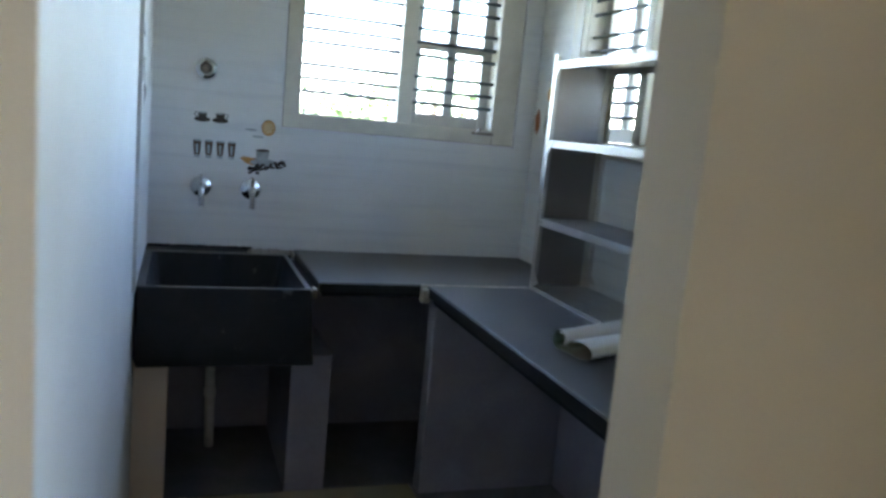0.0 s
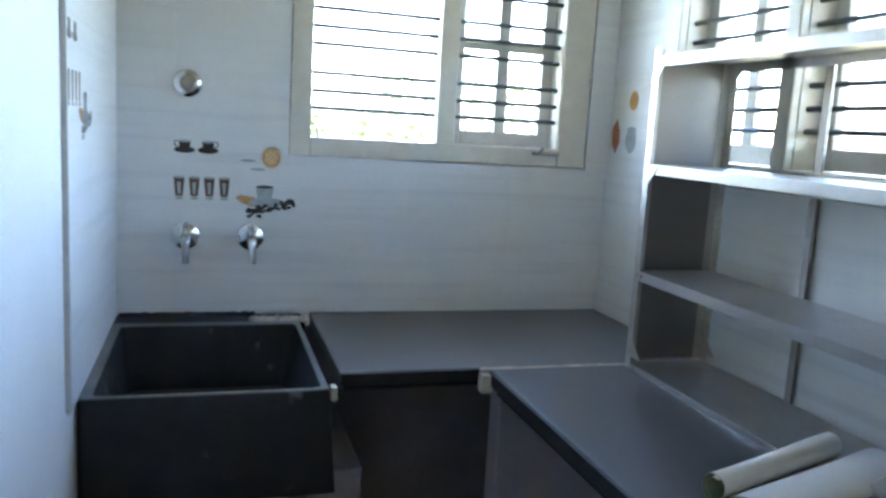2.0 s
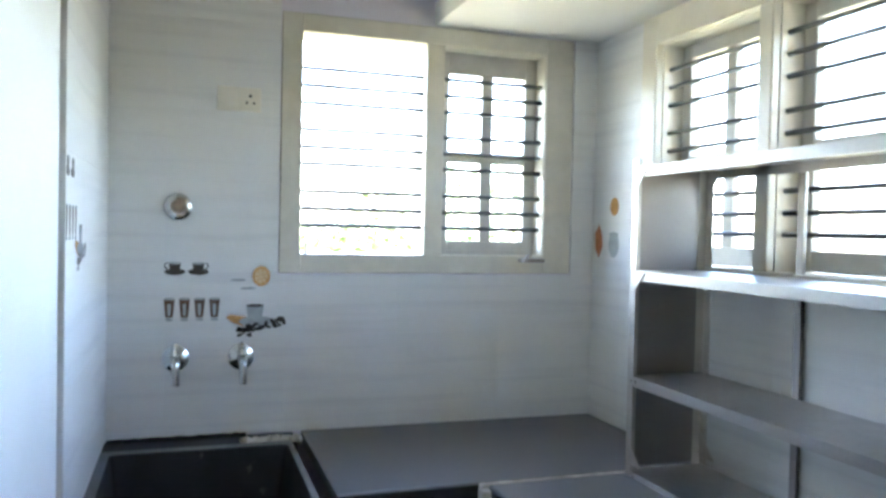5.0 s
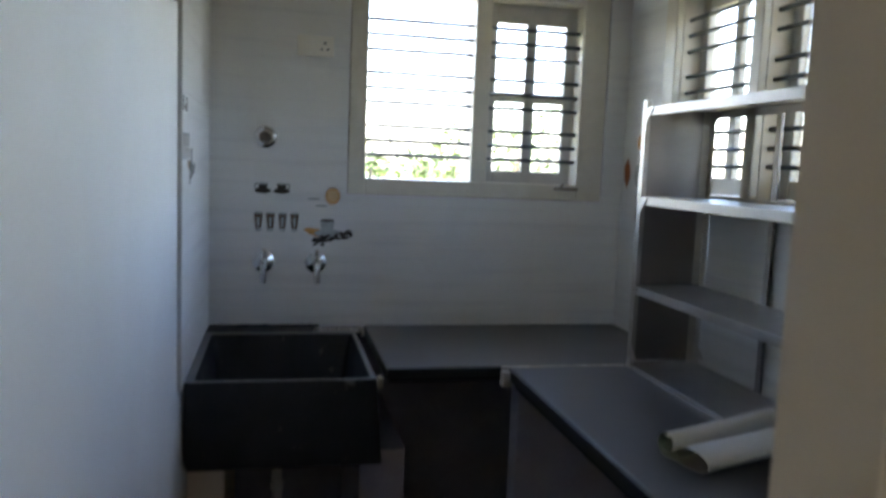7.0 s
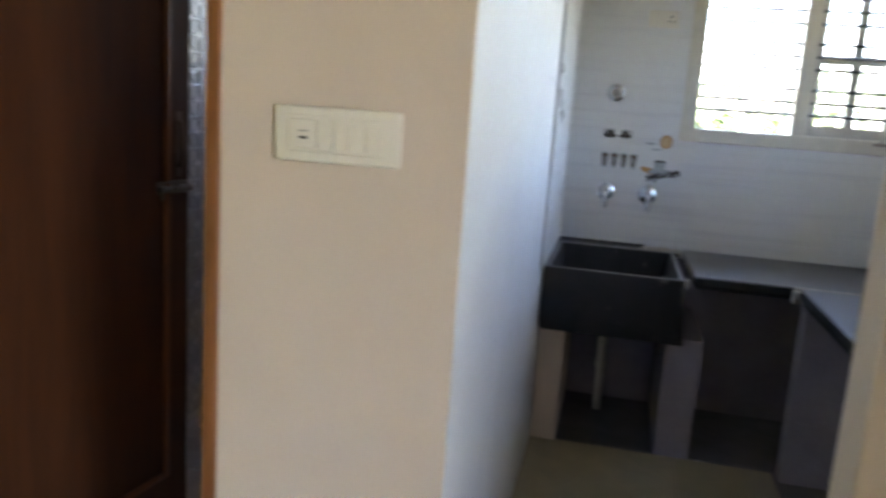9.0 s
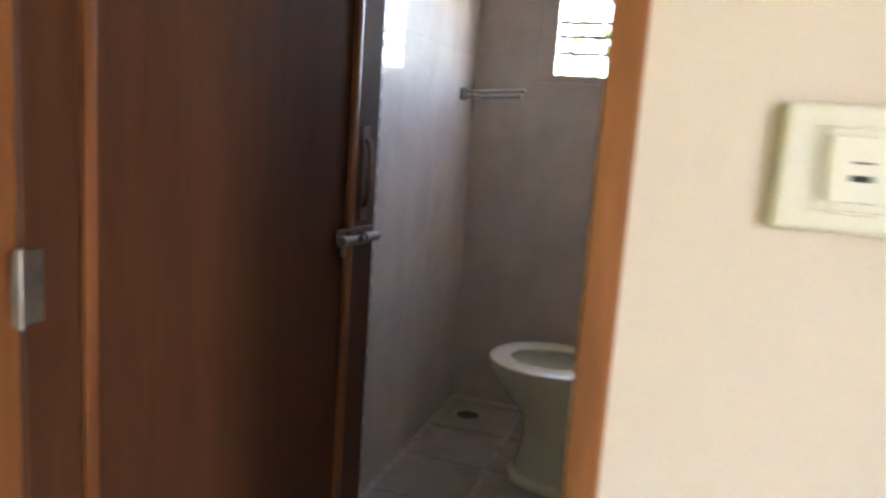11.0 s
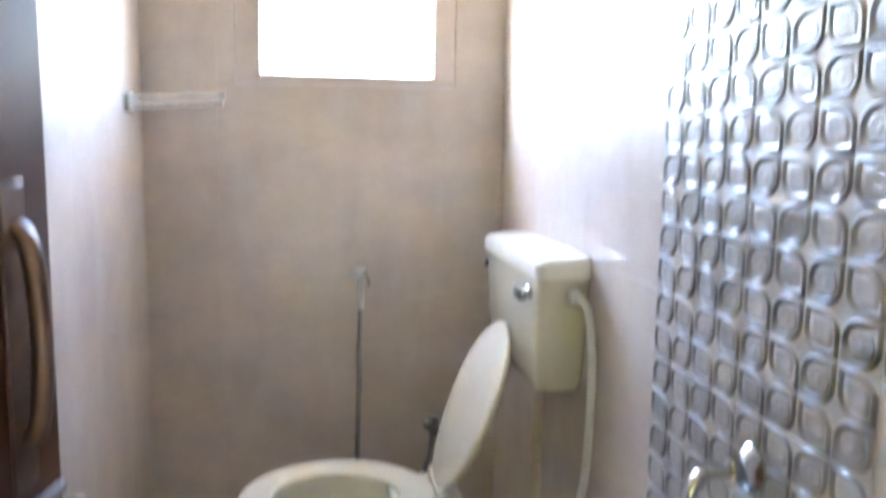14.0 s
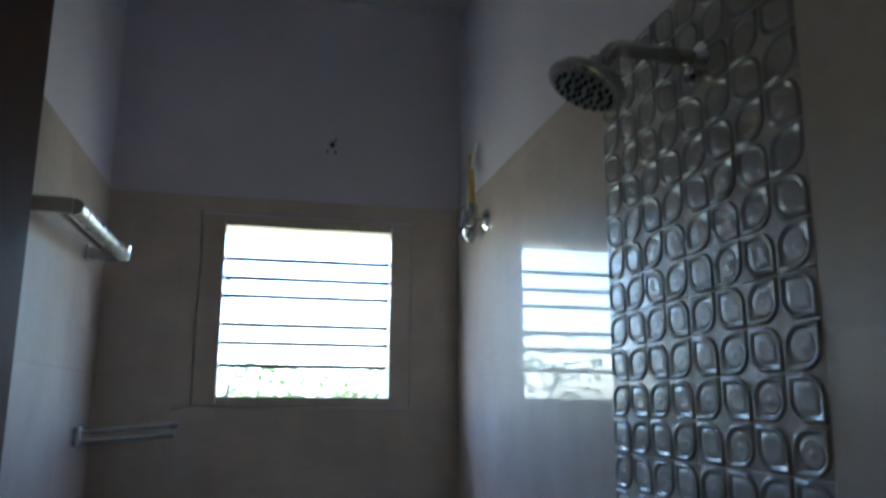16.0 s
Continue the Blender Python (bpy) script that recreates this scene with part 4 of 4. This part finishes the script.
    part("hinge", bm, SEAT, wc, smooth=True)
bm = B()
rr = [[(-0.444 + r * math.cos(2 * math.pi * k / 24) * (1 + 0.12 * noise.noise((k, r * 30, 1))), TY + r * math.sin(2 * math.pi * k / 24) * (1 + 0.12 * noise.noise((k, r * 30, 5))), z) for k in range(24)]
      for r, z in ((0.125, 0.0005), (0.11, 0.012), (0.078, 0.020), (0.066, 0.014))]
rings(bm, rr, (False, False))
tagged(part("cement_collar", bm, GROUT, smooth=True), "white cement collar round the toilet outlet", "cement", kind="structure")
bm = B()
turned(bm, (-0.444, TY, 0.0), (0, 0, 1), [(0, 0.058), (0.052, 0.058)], 20)
tagged(part("soil_socket", bm, BLACK, smooth=True), "dark soil pipe socket in the floor", "pipe", kind="structure")

cis = root("cistern", (-0.29, -0.335, 0.78), "ivory plastic cistern hung on the tiled wall", "cistern")
bm = B()
CY0, CY1 = -0.545, 0.012


def tank(x0, y0, y1, z, c=0.028):
    return rect(x0, -0.2315, y0, y1, z, c)


rings(bm, [tank(-0.318, CY0 + 0.075, CY1 - 0.155, 0.752), tank(-0.342, CY0 + 0.050, CY1 - 0.115, 0.766), tank(-0.352, CY0 + 0.036, CY1 - 0.072, 0.80), tank(-0.356, CY0 + 0.024, CY1 - 0.036, 0.86),
           tank(-0.358, CY0 + 0.012, CY1 - 0.012, 0.95), tank(-0.360, CY0 + 0.004, CY1 - 0.004, 1.040)])
part("tank", bm, CERAMIC, cis, smooth=True)
bm = B()
rings(bm, [tank(-0.362, CY0 - 0.001, CY1 + 0.001, 1.040), tank(-0.367, CY0 - 0.005, CY1 + 0.005, 1.040), tank(-0.367, CY0 - 0.005, CY1 + 0.005, 1.072), tank(-0.359, CY0 + 0.003, CY1 - 0.003, 1.083), tank(-0.33, CY0 + 0.02, CY1 - 0.02, 1.090)])
part("lid", bm, LID, cis, smooth=True)
bm = B()
turned(bm, (-0.360, -0.475, 1.000), (-1, 0, 0), [(0, 0.017), (0.008, 0.017), (0.014, 0.011), (0.02, 0.010)], 14)
bx(bm, -0.392, -0.376, -0.505, -0.435, 0.984, 1.014, bevel=0.007)
part("flush_lever", bm, CHROME, cis, smooth=True)
bm = B()
turned(bm, (-0.275, CY0 + 0.006, 1.000), (0, -1, 0), [(0, 0.020), (0.012, 0.020), (0.014, 0.014), (0.03, 0.013)], 14)
part("inlet", bm, PVC, cis, smooth=True)
bm = B()
turned(bm, (-0.356, CY1 - 0.03, 1.0), (-1, 0, 0), [(0, 0.012), (0.008, 0.012), (0.009, 0.008)], 12)
part("plug", bm, BLACK, cis)
bm = B()
bx(bm, -0.2315, -0.2305, CY0 + 0.05, CY1 - 0.05, 0.85, 1.03)
part("bracket", bm, PVC, cis)

bm = B()
tube(bm, curve_pts([(-0.29, TY, 0.79), (-0.29, TY, 0.55), (-0.29, TY, 0.42), (-0.315, TY, 0.365), (-0.37, TY, 0.350), (-0.49, TY, 0.350)], 6), 0.0138, 14)
turned(bm, (-0.29, TY, 0.74), (0, 0, 1), [(0, 0.021), (0.045, 0.021)], 14)
# beige kept darker than PVC, the pipe's shade being put into the colour
tagged(part("flush_pipe", bm, material("shaded_beige_plastic", (0.55, 0.47, 0.37), 0.4, vary=0.06, scale=8.0), smooth=True), "ivory flush pipe from cistern to toilet", "pipe")
bm = B()
tube(bm, curve_pts([(-0.275, CY0 - 0.022, 1.000), (-0.262, CY0 - 0.052, 0.975), (-0.252, CY0 - 0.060, 0.85), (-0.255, CY0 - 0.055, 0.62), (-0.268, -0.588, 0.50), (-0.270, -0.588, 0.44), (-0.272, -0.588, 0.385)], 7), 0.0095, 12)
tagged(part("inlet_hose", bm, PVC, smooth=True), "white plastic hose feeding the cistern", "hose")


def angle_valve(at, out, label):
    x, y, z = at
    o = Vector(out)
    v = root("angle_valve", at, label, "valve", "angle valves")
    bm = B()
    turned(bm, at, o, [(0, 0.027), (0.004, 0.027), (0.010, 0.012), (0.045, 0.011), (0.05, 0.008)], 16)
    c = Vector(at) + o * 0.036
    tube(bm, [c, c + Vector((0, 0, 0.032))], 0.0105, 12)
    part("body", bm, CHROME, v, smooth=True)
    bm = B()
    turned(bm, Vector(at) + o * 0.05, o, [(0, 0.008), (0.014, 0.008), (0.016, 0.019), (0.040, 0.017), (0.042, 0.010)], 10)
    part("knob", bm, DULL, v, smooth=True)
    return v


angle_valve((BR - 0.014, -0.588, 0.357), (-1, 0, 0), "chrome angle valve feeding the cistern hose")
angle_valve((-0.463, YB - 0.008, 0.392), (0, -1, 0), "dark chrome angle valve on the back wall")

spray = root("health_faucet", (-0.706, YB - 0.008, 0.89), "white hand spray hanging on a wall hook", "hand spray")
bm = B()
bx(bm, -0.723, -0.689, YB - 0.020, YB - 0.008, 0.885, 0.935, bevel=0.004)
bx(bm, -0.721, -0.691, YB - 0.045, YB - 0.020, 0.890, 0.905, bevel=0.003)
part("hook", bm, PVC, spray, smooth=True)
bm = B()
tube(bm, [(-0.706, YB - 0.040, 0.800), (-0.706, YB - 0.040, 0.850), (-0.706, YB - 0.042, 0.905), (-0.706, YB - 0.046, 0.925)], [0.011, 0.013, 0.014, 0.013], 14)
turned(bm, (-0.706, YB - 0.03, 0.925), (-0.5, -0.85, 0.0), [(0, 0.015), (0.03, 0.017), (0.045, 0.019), (0.047, 0.012)], 14)
part("handle", bm, PVC, spray, smooth=True)
bm = B()
tube(bm, curve_pts([(-0.696, YB - 0.052, 0.925), (-0.681, YB - 0.062, 0.905), (-0.679, YB - 0.060, 0.88)], 4), 0.004, 8)
part("trigger", bm, DULL, spray, smooth=True)
bm = B()
pts = curve_pts([(-0.706, YB - 0.040, 0.805), (-0.710, YB - 0.030, 0.55), (-0.713, YB - 0.028, 0.20), (-0.676, YB - 0.05, 0.10), (-0.555, YB - 0.055, 0.13), (-0.478, YB - 0.045, 0.28), (-0.463, YB - 0.044, 0.415)], 14)
tube(bm, pts, [0.0075 + 0.0012 * (k % 2) for k in range(len(pts))], 10)
part("hose", bm, material("grey_corrugated_hose", (0.38, 0.36, 0.37), 0.3, metal=0.6, vary=0.1), spray, "grey corrugated steel hose", True)

drain = root("floor_drain", (-1.231, 0.117, 0.0), "round floor drain with a grey strainer", "drain")
bm = B()
rings(bm, [[(-1.231 + r * math.cos(2 * math.pi * k / 28), 0.117 + r * math.sin(2 * math.pi * k / 28), z) for k in range(28)] for r, z in ((0.078, 0.0005), (0.074, 0.005), (0.052, 0.005), (0.050, 0.0015))], (False, False))
part("rim", bm, GROUT, drain, smooth=True)
bm = B()
turned(bm, (-1.231, 0.117, 0.0008), (0, 0, 1), [(0, 0.051), (0.0015, 0.051)], 28)
part("strainer", bm, material("dark_strainer", (0.09, 0.085, 0.08), 0.5, metal=0.4, vary=0.3), drain)

# wall mixer
MZ, MY = 0.697, -1.226
mix = root("wall_mixer", (BR, MY, MZ), "chrome wall mixer with spout and riser elbow", "tap")
MX = BR - 0.014
for y in (MY - 0.095, MY + 0.097):
    bm = B()
    turned(bm, (MX, y, MZ), (-1, 0, 0), [(0, 0.043), (0.004, 0.043), (0.034, 0.026), (0.038, 0.019), (0.075, 0.018), (0.078, 0.023), (0.10, 0.023), (0.104, 0.014)])
    part("flange", bm, CHROME, mix, smooth=True)
bm = B()
bx(bm, MX - 0.130, MX - 0.080, MY - 0.098, MY + 0.100, MZ - 0.022, MZ + 0.020, bevel=0.012, seg=3)
turned(bm, (MX - 0.105, MY, MZ + 0.012), (0, 0, 1), [(0, 0.025), (0.02, 0.025), (0.026, 0.015), (0.04, 0.014)], 16)
part("body", bm, CHROME, mix, smooth=True)
bm = B()
tube(bm, curve_pts([(MX - 0.100, MY, MZ), (MX - 0.12, MY + 0.03, MZ - 0.018), (MX - 0.148, MY + 0.070, MZ - 0.055), (MX - 0.186, MY + 0.110, MZ - 0.082)], 5), [0.022] * 11 + [0.0225] * 5, 16)
turned(bm, (MX - 0.177, MY + 0.101, MZ - 0.076), (0, 0, -1), [(0, 0.016), (0.030, 0.015)], 14)
part("spout", bm, CHROME, mix, smooth=True)
for y in (MY - 0.070, MY + 0.125):
    bm = B()
    turned(bm, (MX - 0.10, y, MZ + 0.004), (-1, 0, 0), [(0, 0.017), (0.030, 0.016), (0.034, 0.010), (0.05, 0.009)], 14)
    tube(bm, [(MX - 0.148, y, MZ - 0.045), (MX - 0.148, y, MZ + 0.050)], 0.006, 10)
    turned(bm, (MX - 0.148, y, MZ + 0.048), (0, 0, 1), [(0, 0.0085), (0.009, 0.0085)], 10)
    part("handle", bm, CHROME, mix, smooth=True)
bm = B()
bx(bm, MX - 0.154, MX - 0.145, MY + 0.045, MY + 0.062, MZ - 0.050, MZ + 0.058, bevel=0.003)
turned(bm, (MX - 0.10, MY + 0.053, MZ + 0.006), (-1, 0, 0), [(0, 0.014), (0.046, 0.013)], 12)
part("diverter", bm, CHROME, mix, smooth=True)
bm = B()
tube(bm, curve_pts([(MX - 0.105, MY, MZ + 0.045), (MX - 0.104, MY + 0.003, MZ + 0.10), (MX - 0.098, MY + 0.008, MZ + 0.150), (MX - 0.080, MY + 0.012, MZ + 0.176), (MX - 0.045, MY + 0.012, MZ + 0.183), (MX - 0.005, MY + 0.012, MZ + 0.183)], 6), 0.0105, 14)
part("riser", bm, CHROME, mix, smooth=True)
bm = B()
turned(bm, (MX, MY + 0.012, MZ + 0.183), (-1, 0, 0), [(0, 0.036), (0.006, 0.036), (0.018, 0.026), (0.022, 0.017), (0.035, 0.016)])
part("riser_flange", bm, CHROME, mix, smooth=True)

# shower head
shw = root("shower_head", (BR, -1.27, 1.99), "round chrome shower head on a straight wall arm", "shower")
SZ, SYY = 2.055, -1.227
bm = B()
turned(bm, (MX + 0.006, SYY, SZ), (-1, 0, 0), [(0, 0.032), (0.006, 0.032), (0.016, 0.018), (0.02, 0.012)])
turned(bm, (MX, SYY, SZ - 0.024), (-1, 0, -0.3), [(0, 0.014), (0.018, 0.014), (0.024, 0.008)], 14)
part("flange", bm, CHROME, shw, smooth=True)
bm = B()
tube(bm, [(MX, SYY, SZ), (-0.366, SYY, SZ + 0.004), (-0.378, SYY, SZ + 0.001), (-0.386, SYY, SZ - 0.008), (-0.402, SYY, SZ - 0.034)], 0.0128, 16)
part("arm", bm, CHROME, shw, smooth=True)
ax = Vector((-0.42, 0.05, -0.9)).normalized()
hc = Vector((-0.402, SYY, SZ - 0.020))
bm = B()
turned(bm, hc, ax, [(0, 0.014), (0.012, 0.016), (0.020, 0.024), (0.028, 0.046), (0.034, 0.057), (0.040, 0.060), (0.048, 0.060), (0.052, 0.057)], 32)
part("head", bm, CHROME, shw, smooth=True)
bm = B()
turned(bm, hc + ax * 0.050, ax, [(0, 0.054), (0.0025, 0.052)], 28)
face = part("spray_face", bm, material("grey_spray_plate", (0.34, 0.35, 0.34), 0.3, vary=0.15, scale=40), shw, "grey nozzle plate")
u = ax.orthogonal().normalized()
v = ax.cross(u)
bm = B()
for ring, n in ((0.012, 6), (0.027, 12), (0.042, 18)):
    for k in range(n):
        a = 2 * math.pi * k / n
        turned(bm, hc + ax * 0.052 + u * ring * math.cos(a) + v * ring * math.sin(a), ax, [(0, 0.0034), (0.0075, 0.0024)], 6)
part("nozzles", bm, BLACK, face, "dark rubber nozzles")

# valve with capped pipes high on the wall
hv = root("geyser_valve", (BR, 0.04, 2.04), "chrome twin valve with yellow pipe stubs", "valve")
bm = B()
for y in (0.140, -0.030):
    turned(bm, (BR - 0.014, y, 2.08), (-1, 0, 0), [(0, 0.035), (0.004, 0.035), (0.016, 0.018), (0.045, 0.016)], 18)
tube(bm, [(BR - 0.045, 0.150, 2.08), (BR - 0.045, -0.040, 2.08)], 0.015, 14)
turned(bm, (BR - 0.045, 0.060, 2.08), (0, 0, -1), [(0, 0.022), (0.03, 0.021), (0.045, 0.012), (0.052, 0.006)], 14)
part("body", bm, CHROME, hv, smooth=True)
for y in (0.105, 0.020):
    bm = B()
    tube(bm, [(BR - 0.045, y, 2.08), (BR - 0.045, y, 2.14)], 0.014, 12)
    part("nipple", bm, CHROME, hv, smooth=True)
bm = B()
tube(bm, curve_pts([(BR - 0.045, 0.020, 2.135), (BR - 0.040, 0.05, 2.21), (BR - 0.03, 0.10, 2.27), (BR - 0.02, 0.14, 2.335)], 4), 0.010, 10)
part("pipe_stub", bm, YELLOW, hv, smooth=True)
bm = B()
tube(bm, curve_pts([(BR - 0.045, 0.105, 2.135), (BR - 0.035, 0.11, 2.22), (BR - 0.02, 0.07, 2.36)], 4), 0.006, 8)
part("pipe_stub", bm, PVC, hv, smooth=True)

# towel rack still wrapped in plastic
WRAP = material("crinkled_plastic_wrap_on_chrome", (0.72, 0.72, 0.70), 0.22, metal=0.55, vary=0.2, scale=40.0, bump=0.8, fine=60)
tr = root("towel_rack", (BL, -0.1, 1.95), "chrome towel rack partly wrapped in plastic film", "towel rack")
ZR, RX = 1.948, -1.280
for y in (-0.472, 0.096):
    bm = B()
    bx(bm, BL + 0.008, BL + 0.015, y - 0.022, y + 0.022, ZR - 0.022, ZR + 0.022, bevel=0.003)
    bx(bm, BL + 0.015, RX - 0.004, y - 0.007, y + 0.007, ZR - 0.018, ZR + 0.018, bevel=0.004)
    part("bracket", bm, STEEL, tr, smooth=True)
bm = B()
pts = [(RX, -0.474 + 0.57 * k / 44, ZR - 0.002 + 0.004 * noise.noise((k * 0.6, 0, 2))) for k in range(45)]
tube(bm, pts, [0.0175 + 0.005 * noise.noise((k * 0.8, 3, 1)) for k in range(45)], 14)
part("front_rail", bm, WRAP, tr, "rail wrapped in crinkled clear film", True)
bm = B()
tube(bm, [(RX - 0.045, -0.472, ZR), (RX - 0.045, 0.096, ZR)], 0.007, 10)
part("back_rail", bm, CHROME, tr, smooth=True)
bm = B()
tube(bm, [(RX + 0.012, 0.100, ZR - 0.016), (RX + 0.014, 0.100, ZR + 0.026)], 0.004, 8)
part("hook", bm, CHROME, tr, smooth=True)

sw = root("swing_towel_bar", (BL, 0.128, 1.44), "chrome swing towel holder with two thin arms", "towel bar")
bm = B()
bx(bm, BL + 0.008, BL + 0.016, 0.103, 0.153, 1.415, 1.465, bevel=0.003)
tube(bm, [(BL + 0.024, 0.128, 1.412), (BL + 0.024, 0.128, 1.468)], 0.010, 12)
part("mount", bm, CHROME, sw, smooth=True)
for dz, dy in ((-0.006, 0.0), (0.020, 0.06)):
    bm = B()
    tube(bm, [(BL + 0.024, 0.128, 1.432 + dz), (-1.116, 0.128 + dy, 1.450 + dz)], 0.006, 12)
    turned(bm, (-1.116, 0.128 + dy, 1.450 + dz), (1, 0.0, 0), [(-0.01, 0.008), (0.008, 0.008), (0.010, 0.004)], 12)
    part("arm", bm, WRAP, sw, "thin arm in clear film", True)

bm = B()
for x, z, r in ((-0.682, 2.41, 0.008), (-0.698, 2.387, 0.005), (-0.670, 2.384, 0.005)):
    turned(bm, (x, YB, z), (0, -1, 0), [(0, r), (0.001, r)], 10)
tube(bm, [(-0.682, YB, 2.41), (-0.669, YB - 0.012, 2.43)], 0.002, 6)
tagged(part("wire_hole", bm, BLACK), "small dark fixing holes with a wire end", "holes", kind="structure")

# ---- outside ----


def tree(x, y, h, spread, seed):
    rnd = random.Random(seed)
    t = root("tree", (x, y, -3.5), "leafy green tree outside the windows", "tree", "trees outside")
    bm = B()
    tube(bm, curve_pts([(x, y, -3.5), (x + 0.1, y, -3.5 + h * 0.3), (x - 0.1, y + 0.1, -3.5 + h * 0.6), (x, y, -3.5 + h * 0.9)], 5), [0.18 - 0.010 * k for k in range(16)], 10)
    tips = []
    for k in range(9):
        a = 2 * math.pi * k / 9 + rnd.random()
        z0 = -3.5 + h * rnd.uniform(0.35, 0.7)
        tip = Vector((x + spread * 0.7 * math.cos(a), y + spread * 0.7 * math.sin(a), z0 + h * rnd.uniform(0.12, 0.3)))
        tube(bm, curve_pts([(x, y, z0), (x + 0.4 * spread * math.cos(a), y + 0.4 * spread * math.sin(a), z0 + 0.35), tip], 4), [0.07 - 0.006 * j for j in range(9)], 6)
        tips.append(tip)
    part("trunk", bm, BARK, t, smooth=True)
    tips += [Vector((x + rnd.uniform(-.5, .5) * spread, y + rnd.uniform(-.5, .5) * spread, -3.5 + h * rnd.uniform(0.65, 0.98))) for _ in range(14)]
    vs, fs = [], []
    for c in tips:
        for _ in range(150):
            d = Vector((rnd.gauss(0, 1), rnd.gauss(0, 1), rnd.gauss(0, 0.7)))
            p = c + d * spread * 0.17
            a, b = Vector((rnd.gauss(0, 1), rnd.gauss(0, 1), rnd.gauss(0, 0.5))).normalized(), Vector((rnd.gauss(0, 1), rnd.gauss(0, 1), rnd.gauss(0, 1))).normalized()
            s = rnd.uniform(0.06, 0.13)
            n0 = len(vs)
            vs += [p - a * s, p + b * s * 0.45, p + a * s, p - b * s * 0.45]
            fs.append((n0, n0 + 1, n0 + 2, n0 + 3))
    me = bpy.data.meshes.new("crown")
    me.from_pydata(vs, [], fs)
    me.materials.append(LEAF)
    crown = new("crown", me)
    crown.parent, crown.matrix_parent_inverse = t, base_of(t).inverted()
    crown["kind"] = "stuff"


for q in ((-0.3, 10.5, 5.7, 2.0, 1), (2.3, 12.0, 5.0, 2.0, 2), (-3.4, 12.5, 6.8, 2.6, 3), (5.0, 12.0, 6.0, 2.4, 4), (11.5, 2.0, 5.6, 2.4, 5), (12.5, -3.0, 5.8, 2.4, 6)):
    tree(*q)

# ---- relief tiles on the bathroom's side walls ----
NC, NR = 8, 36
P, PZ = 0.0712, 0.0615
STRIPS = ((wall_bath_right, BR - 0.006, -1, STRIP_R), (wall_bath_left, BL, 1, STRIP_L))
for wall, face, out, y0 in STRIPS:
    for c0 in range(0, NC, 4):
        for r0 in range(0, NR, 4):
            z0, z1 = max(0.0, (r0 - 0.4) * PZ), min((r0 + 3.6) * PZ, 2.203)
            n0, n1 = sorted((face, face + out * 0.008))
            PIECES.append((wall, "relief_tile", PLATE, (n0, n1, y0 + c0 * P + 0.0008, y0 + (c0 + 4) * P - 0.0008, z0 + 0.0008, z1 - 0.0008)))


def petal_outline(s, n=7):
    """A square with two round and two pointed corners, of half side s."""
    r = s * 0.95
    pts = [(s, s)]
    for cx, cy, a in ((-s + r, s - r, 90),):
        pts += [(cx + r * math.cos(radians(a + 90 * k / (n - 1))), cy + r * math.sin(radians(a + 90 * k / (n - 1)))) for k in range(n)]
    pts.append((-s, -s))
    pts += [(s - r + r * math.cos(radians(270 + 90 * k / (n - 1))), -s + r + r * math.sin(radians(270 + 90 * k / (n - 1)))) for k in range(n)]
    return pts


def petal_mesh(name, flip, rose):
    bm = B()
    h = P / 2

    def ring(s, z):
        return [(-z, (-a if flip else a), b * PZ / P) for a, b in petal_outline(s)]

    vs = rings(bm, [ring(h * 0.95, 0.0), ring(h * 0.90, 0.0026), ring(h * 0.83, 0.0036), ring(h * 0.75, 0.0028), ring(h * 0.67, 0.0002)], (False, False))
    for f in bm.faces:
        f.material_index = 0
    steps = [(0.60, 0.0008), (0.52, 0.0017), (0.44, 0.0009), (0.35, 0.0018), (0.26, 0.0010), (0.15, 0.0019)] if rose else [(0.60, 0.0008), (0.54, 0.0016), (0.35, 0.0012)]
    last = vs[-1]
    for s, z in steps:
        if rose:
            cur = []
            for a, b in petal_outline(h):
                d = math.hypot(a, b)
                a, b = h * s * a / d + 0.0025, h * s * b / d - 0.002
                cur.append(bm.verts.new((-z, -a if flip else a, b * PZ / P)))
        else:
            cur = [bm.verts.new(p) for p in ring(h * s, z)]
        for i in range(len(cur)):
            j = (i + 1) % len(cur)
            bm.faces.new((last[i], last[j], cur[j], cur[i])).material_index = 1
        last = cur
    bm.faces.new(last).material_index = 1
    bmesh.ops.recalc_face_normals(bm, faces=bm.faces)
    me = bpy.data.meshes.new(name)
    bm.to_mesh(me)
    bm.free()
    me.materials.append(RIDGE)
    me.materials.append(PETAL)
    me.polygons.foreach_set("use_smooth", [True] * len(me.polygons))
    return me


KINDS = {f: petal_mesh("petal", f, f) for f in (False, True)}
for wall, face, out, y0 in STRIPS:
    for i in range(NC):
        for j in range(1, NR):
            o = new("petal", KINDS[(i + j) % 2 == 0])
            o.location = (face + out * 0.0082, y0 + (i + 0.5) * P, (j + 0.1) * PZ)
            o.rotation_euler = (0, 0, 0 if out < 0 else math.pi)
            o.parent = wall

# ---- tiles ----
unit = {}
for parent, name, mat, (x0, x1, y0, y1, z0, z1) in PIECES:
    key = (mat.name, round(x1 - x0, 4), round(y1 - y0, 4), round(z1 - z0, 4))
    if key not in unit:
        bm = B()
        a, b, c = (x1 - x0) / 2, (y1 - y0) / 2, (z1 - z0) / 2
        bx(bm, -a, a, -b, b, -c, c)
        bmesh.ops.recalc_face_normals(bm, faces=bm.faces)
        me = bpy.data.meshes.new(name)
        bm.to_mesh(me)
        bm.free()
        me.materials.append(mat)
        unit[key] = me
    o = new(name, unit[key])
    o.location = ((x0 + x1) / 2, (y0 + y1) / 2, (z0 + z1) / 2)
    o.parent = parent
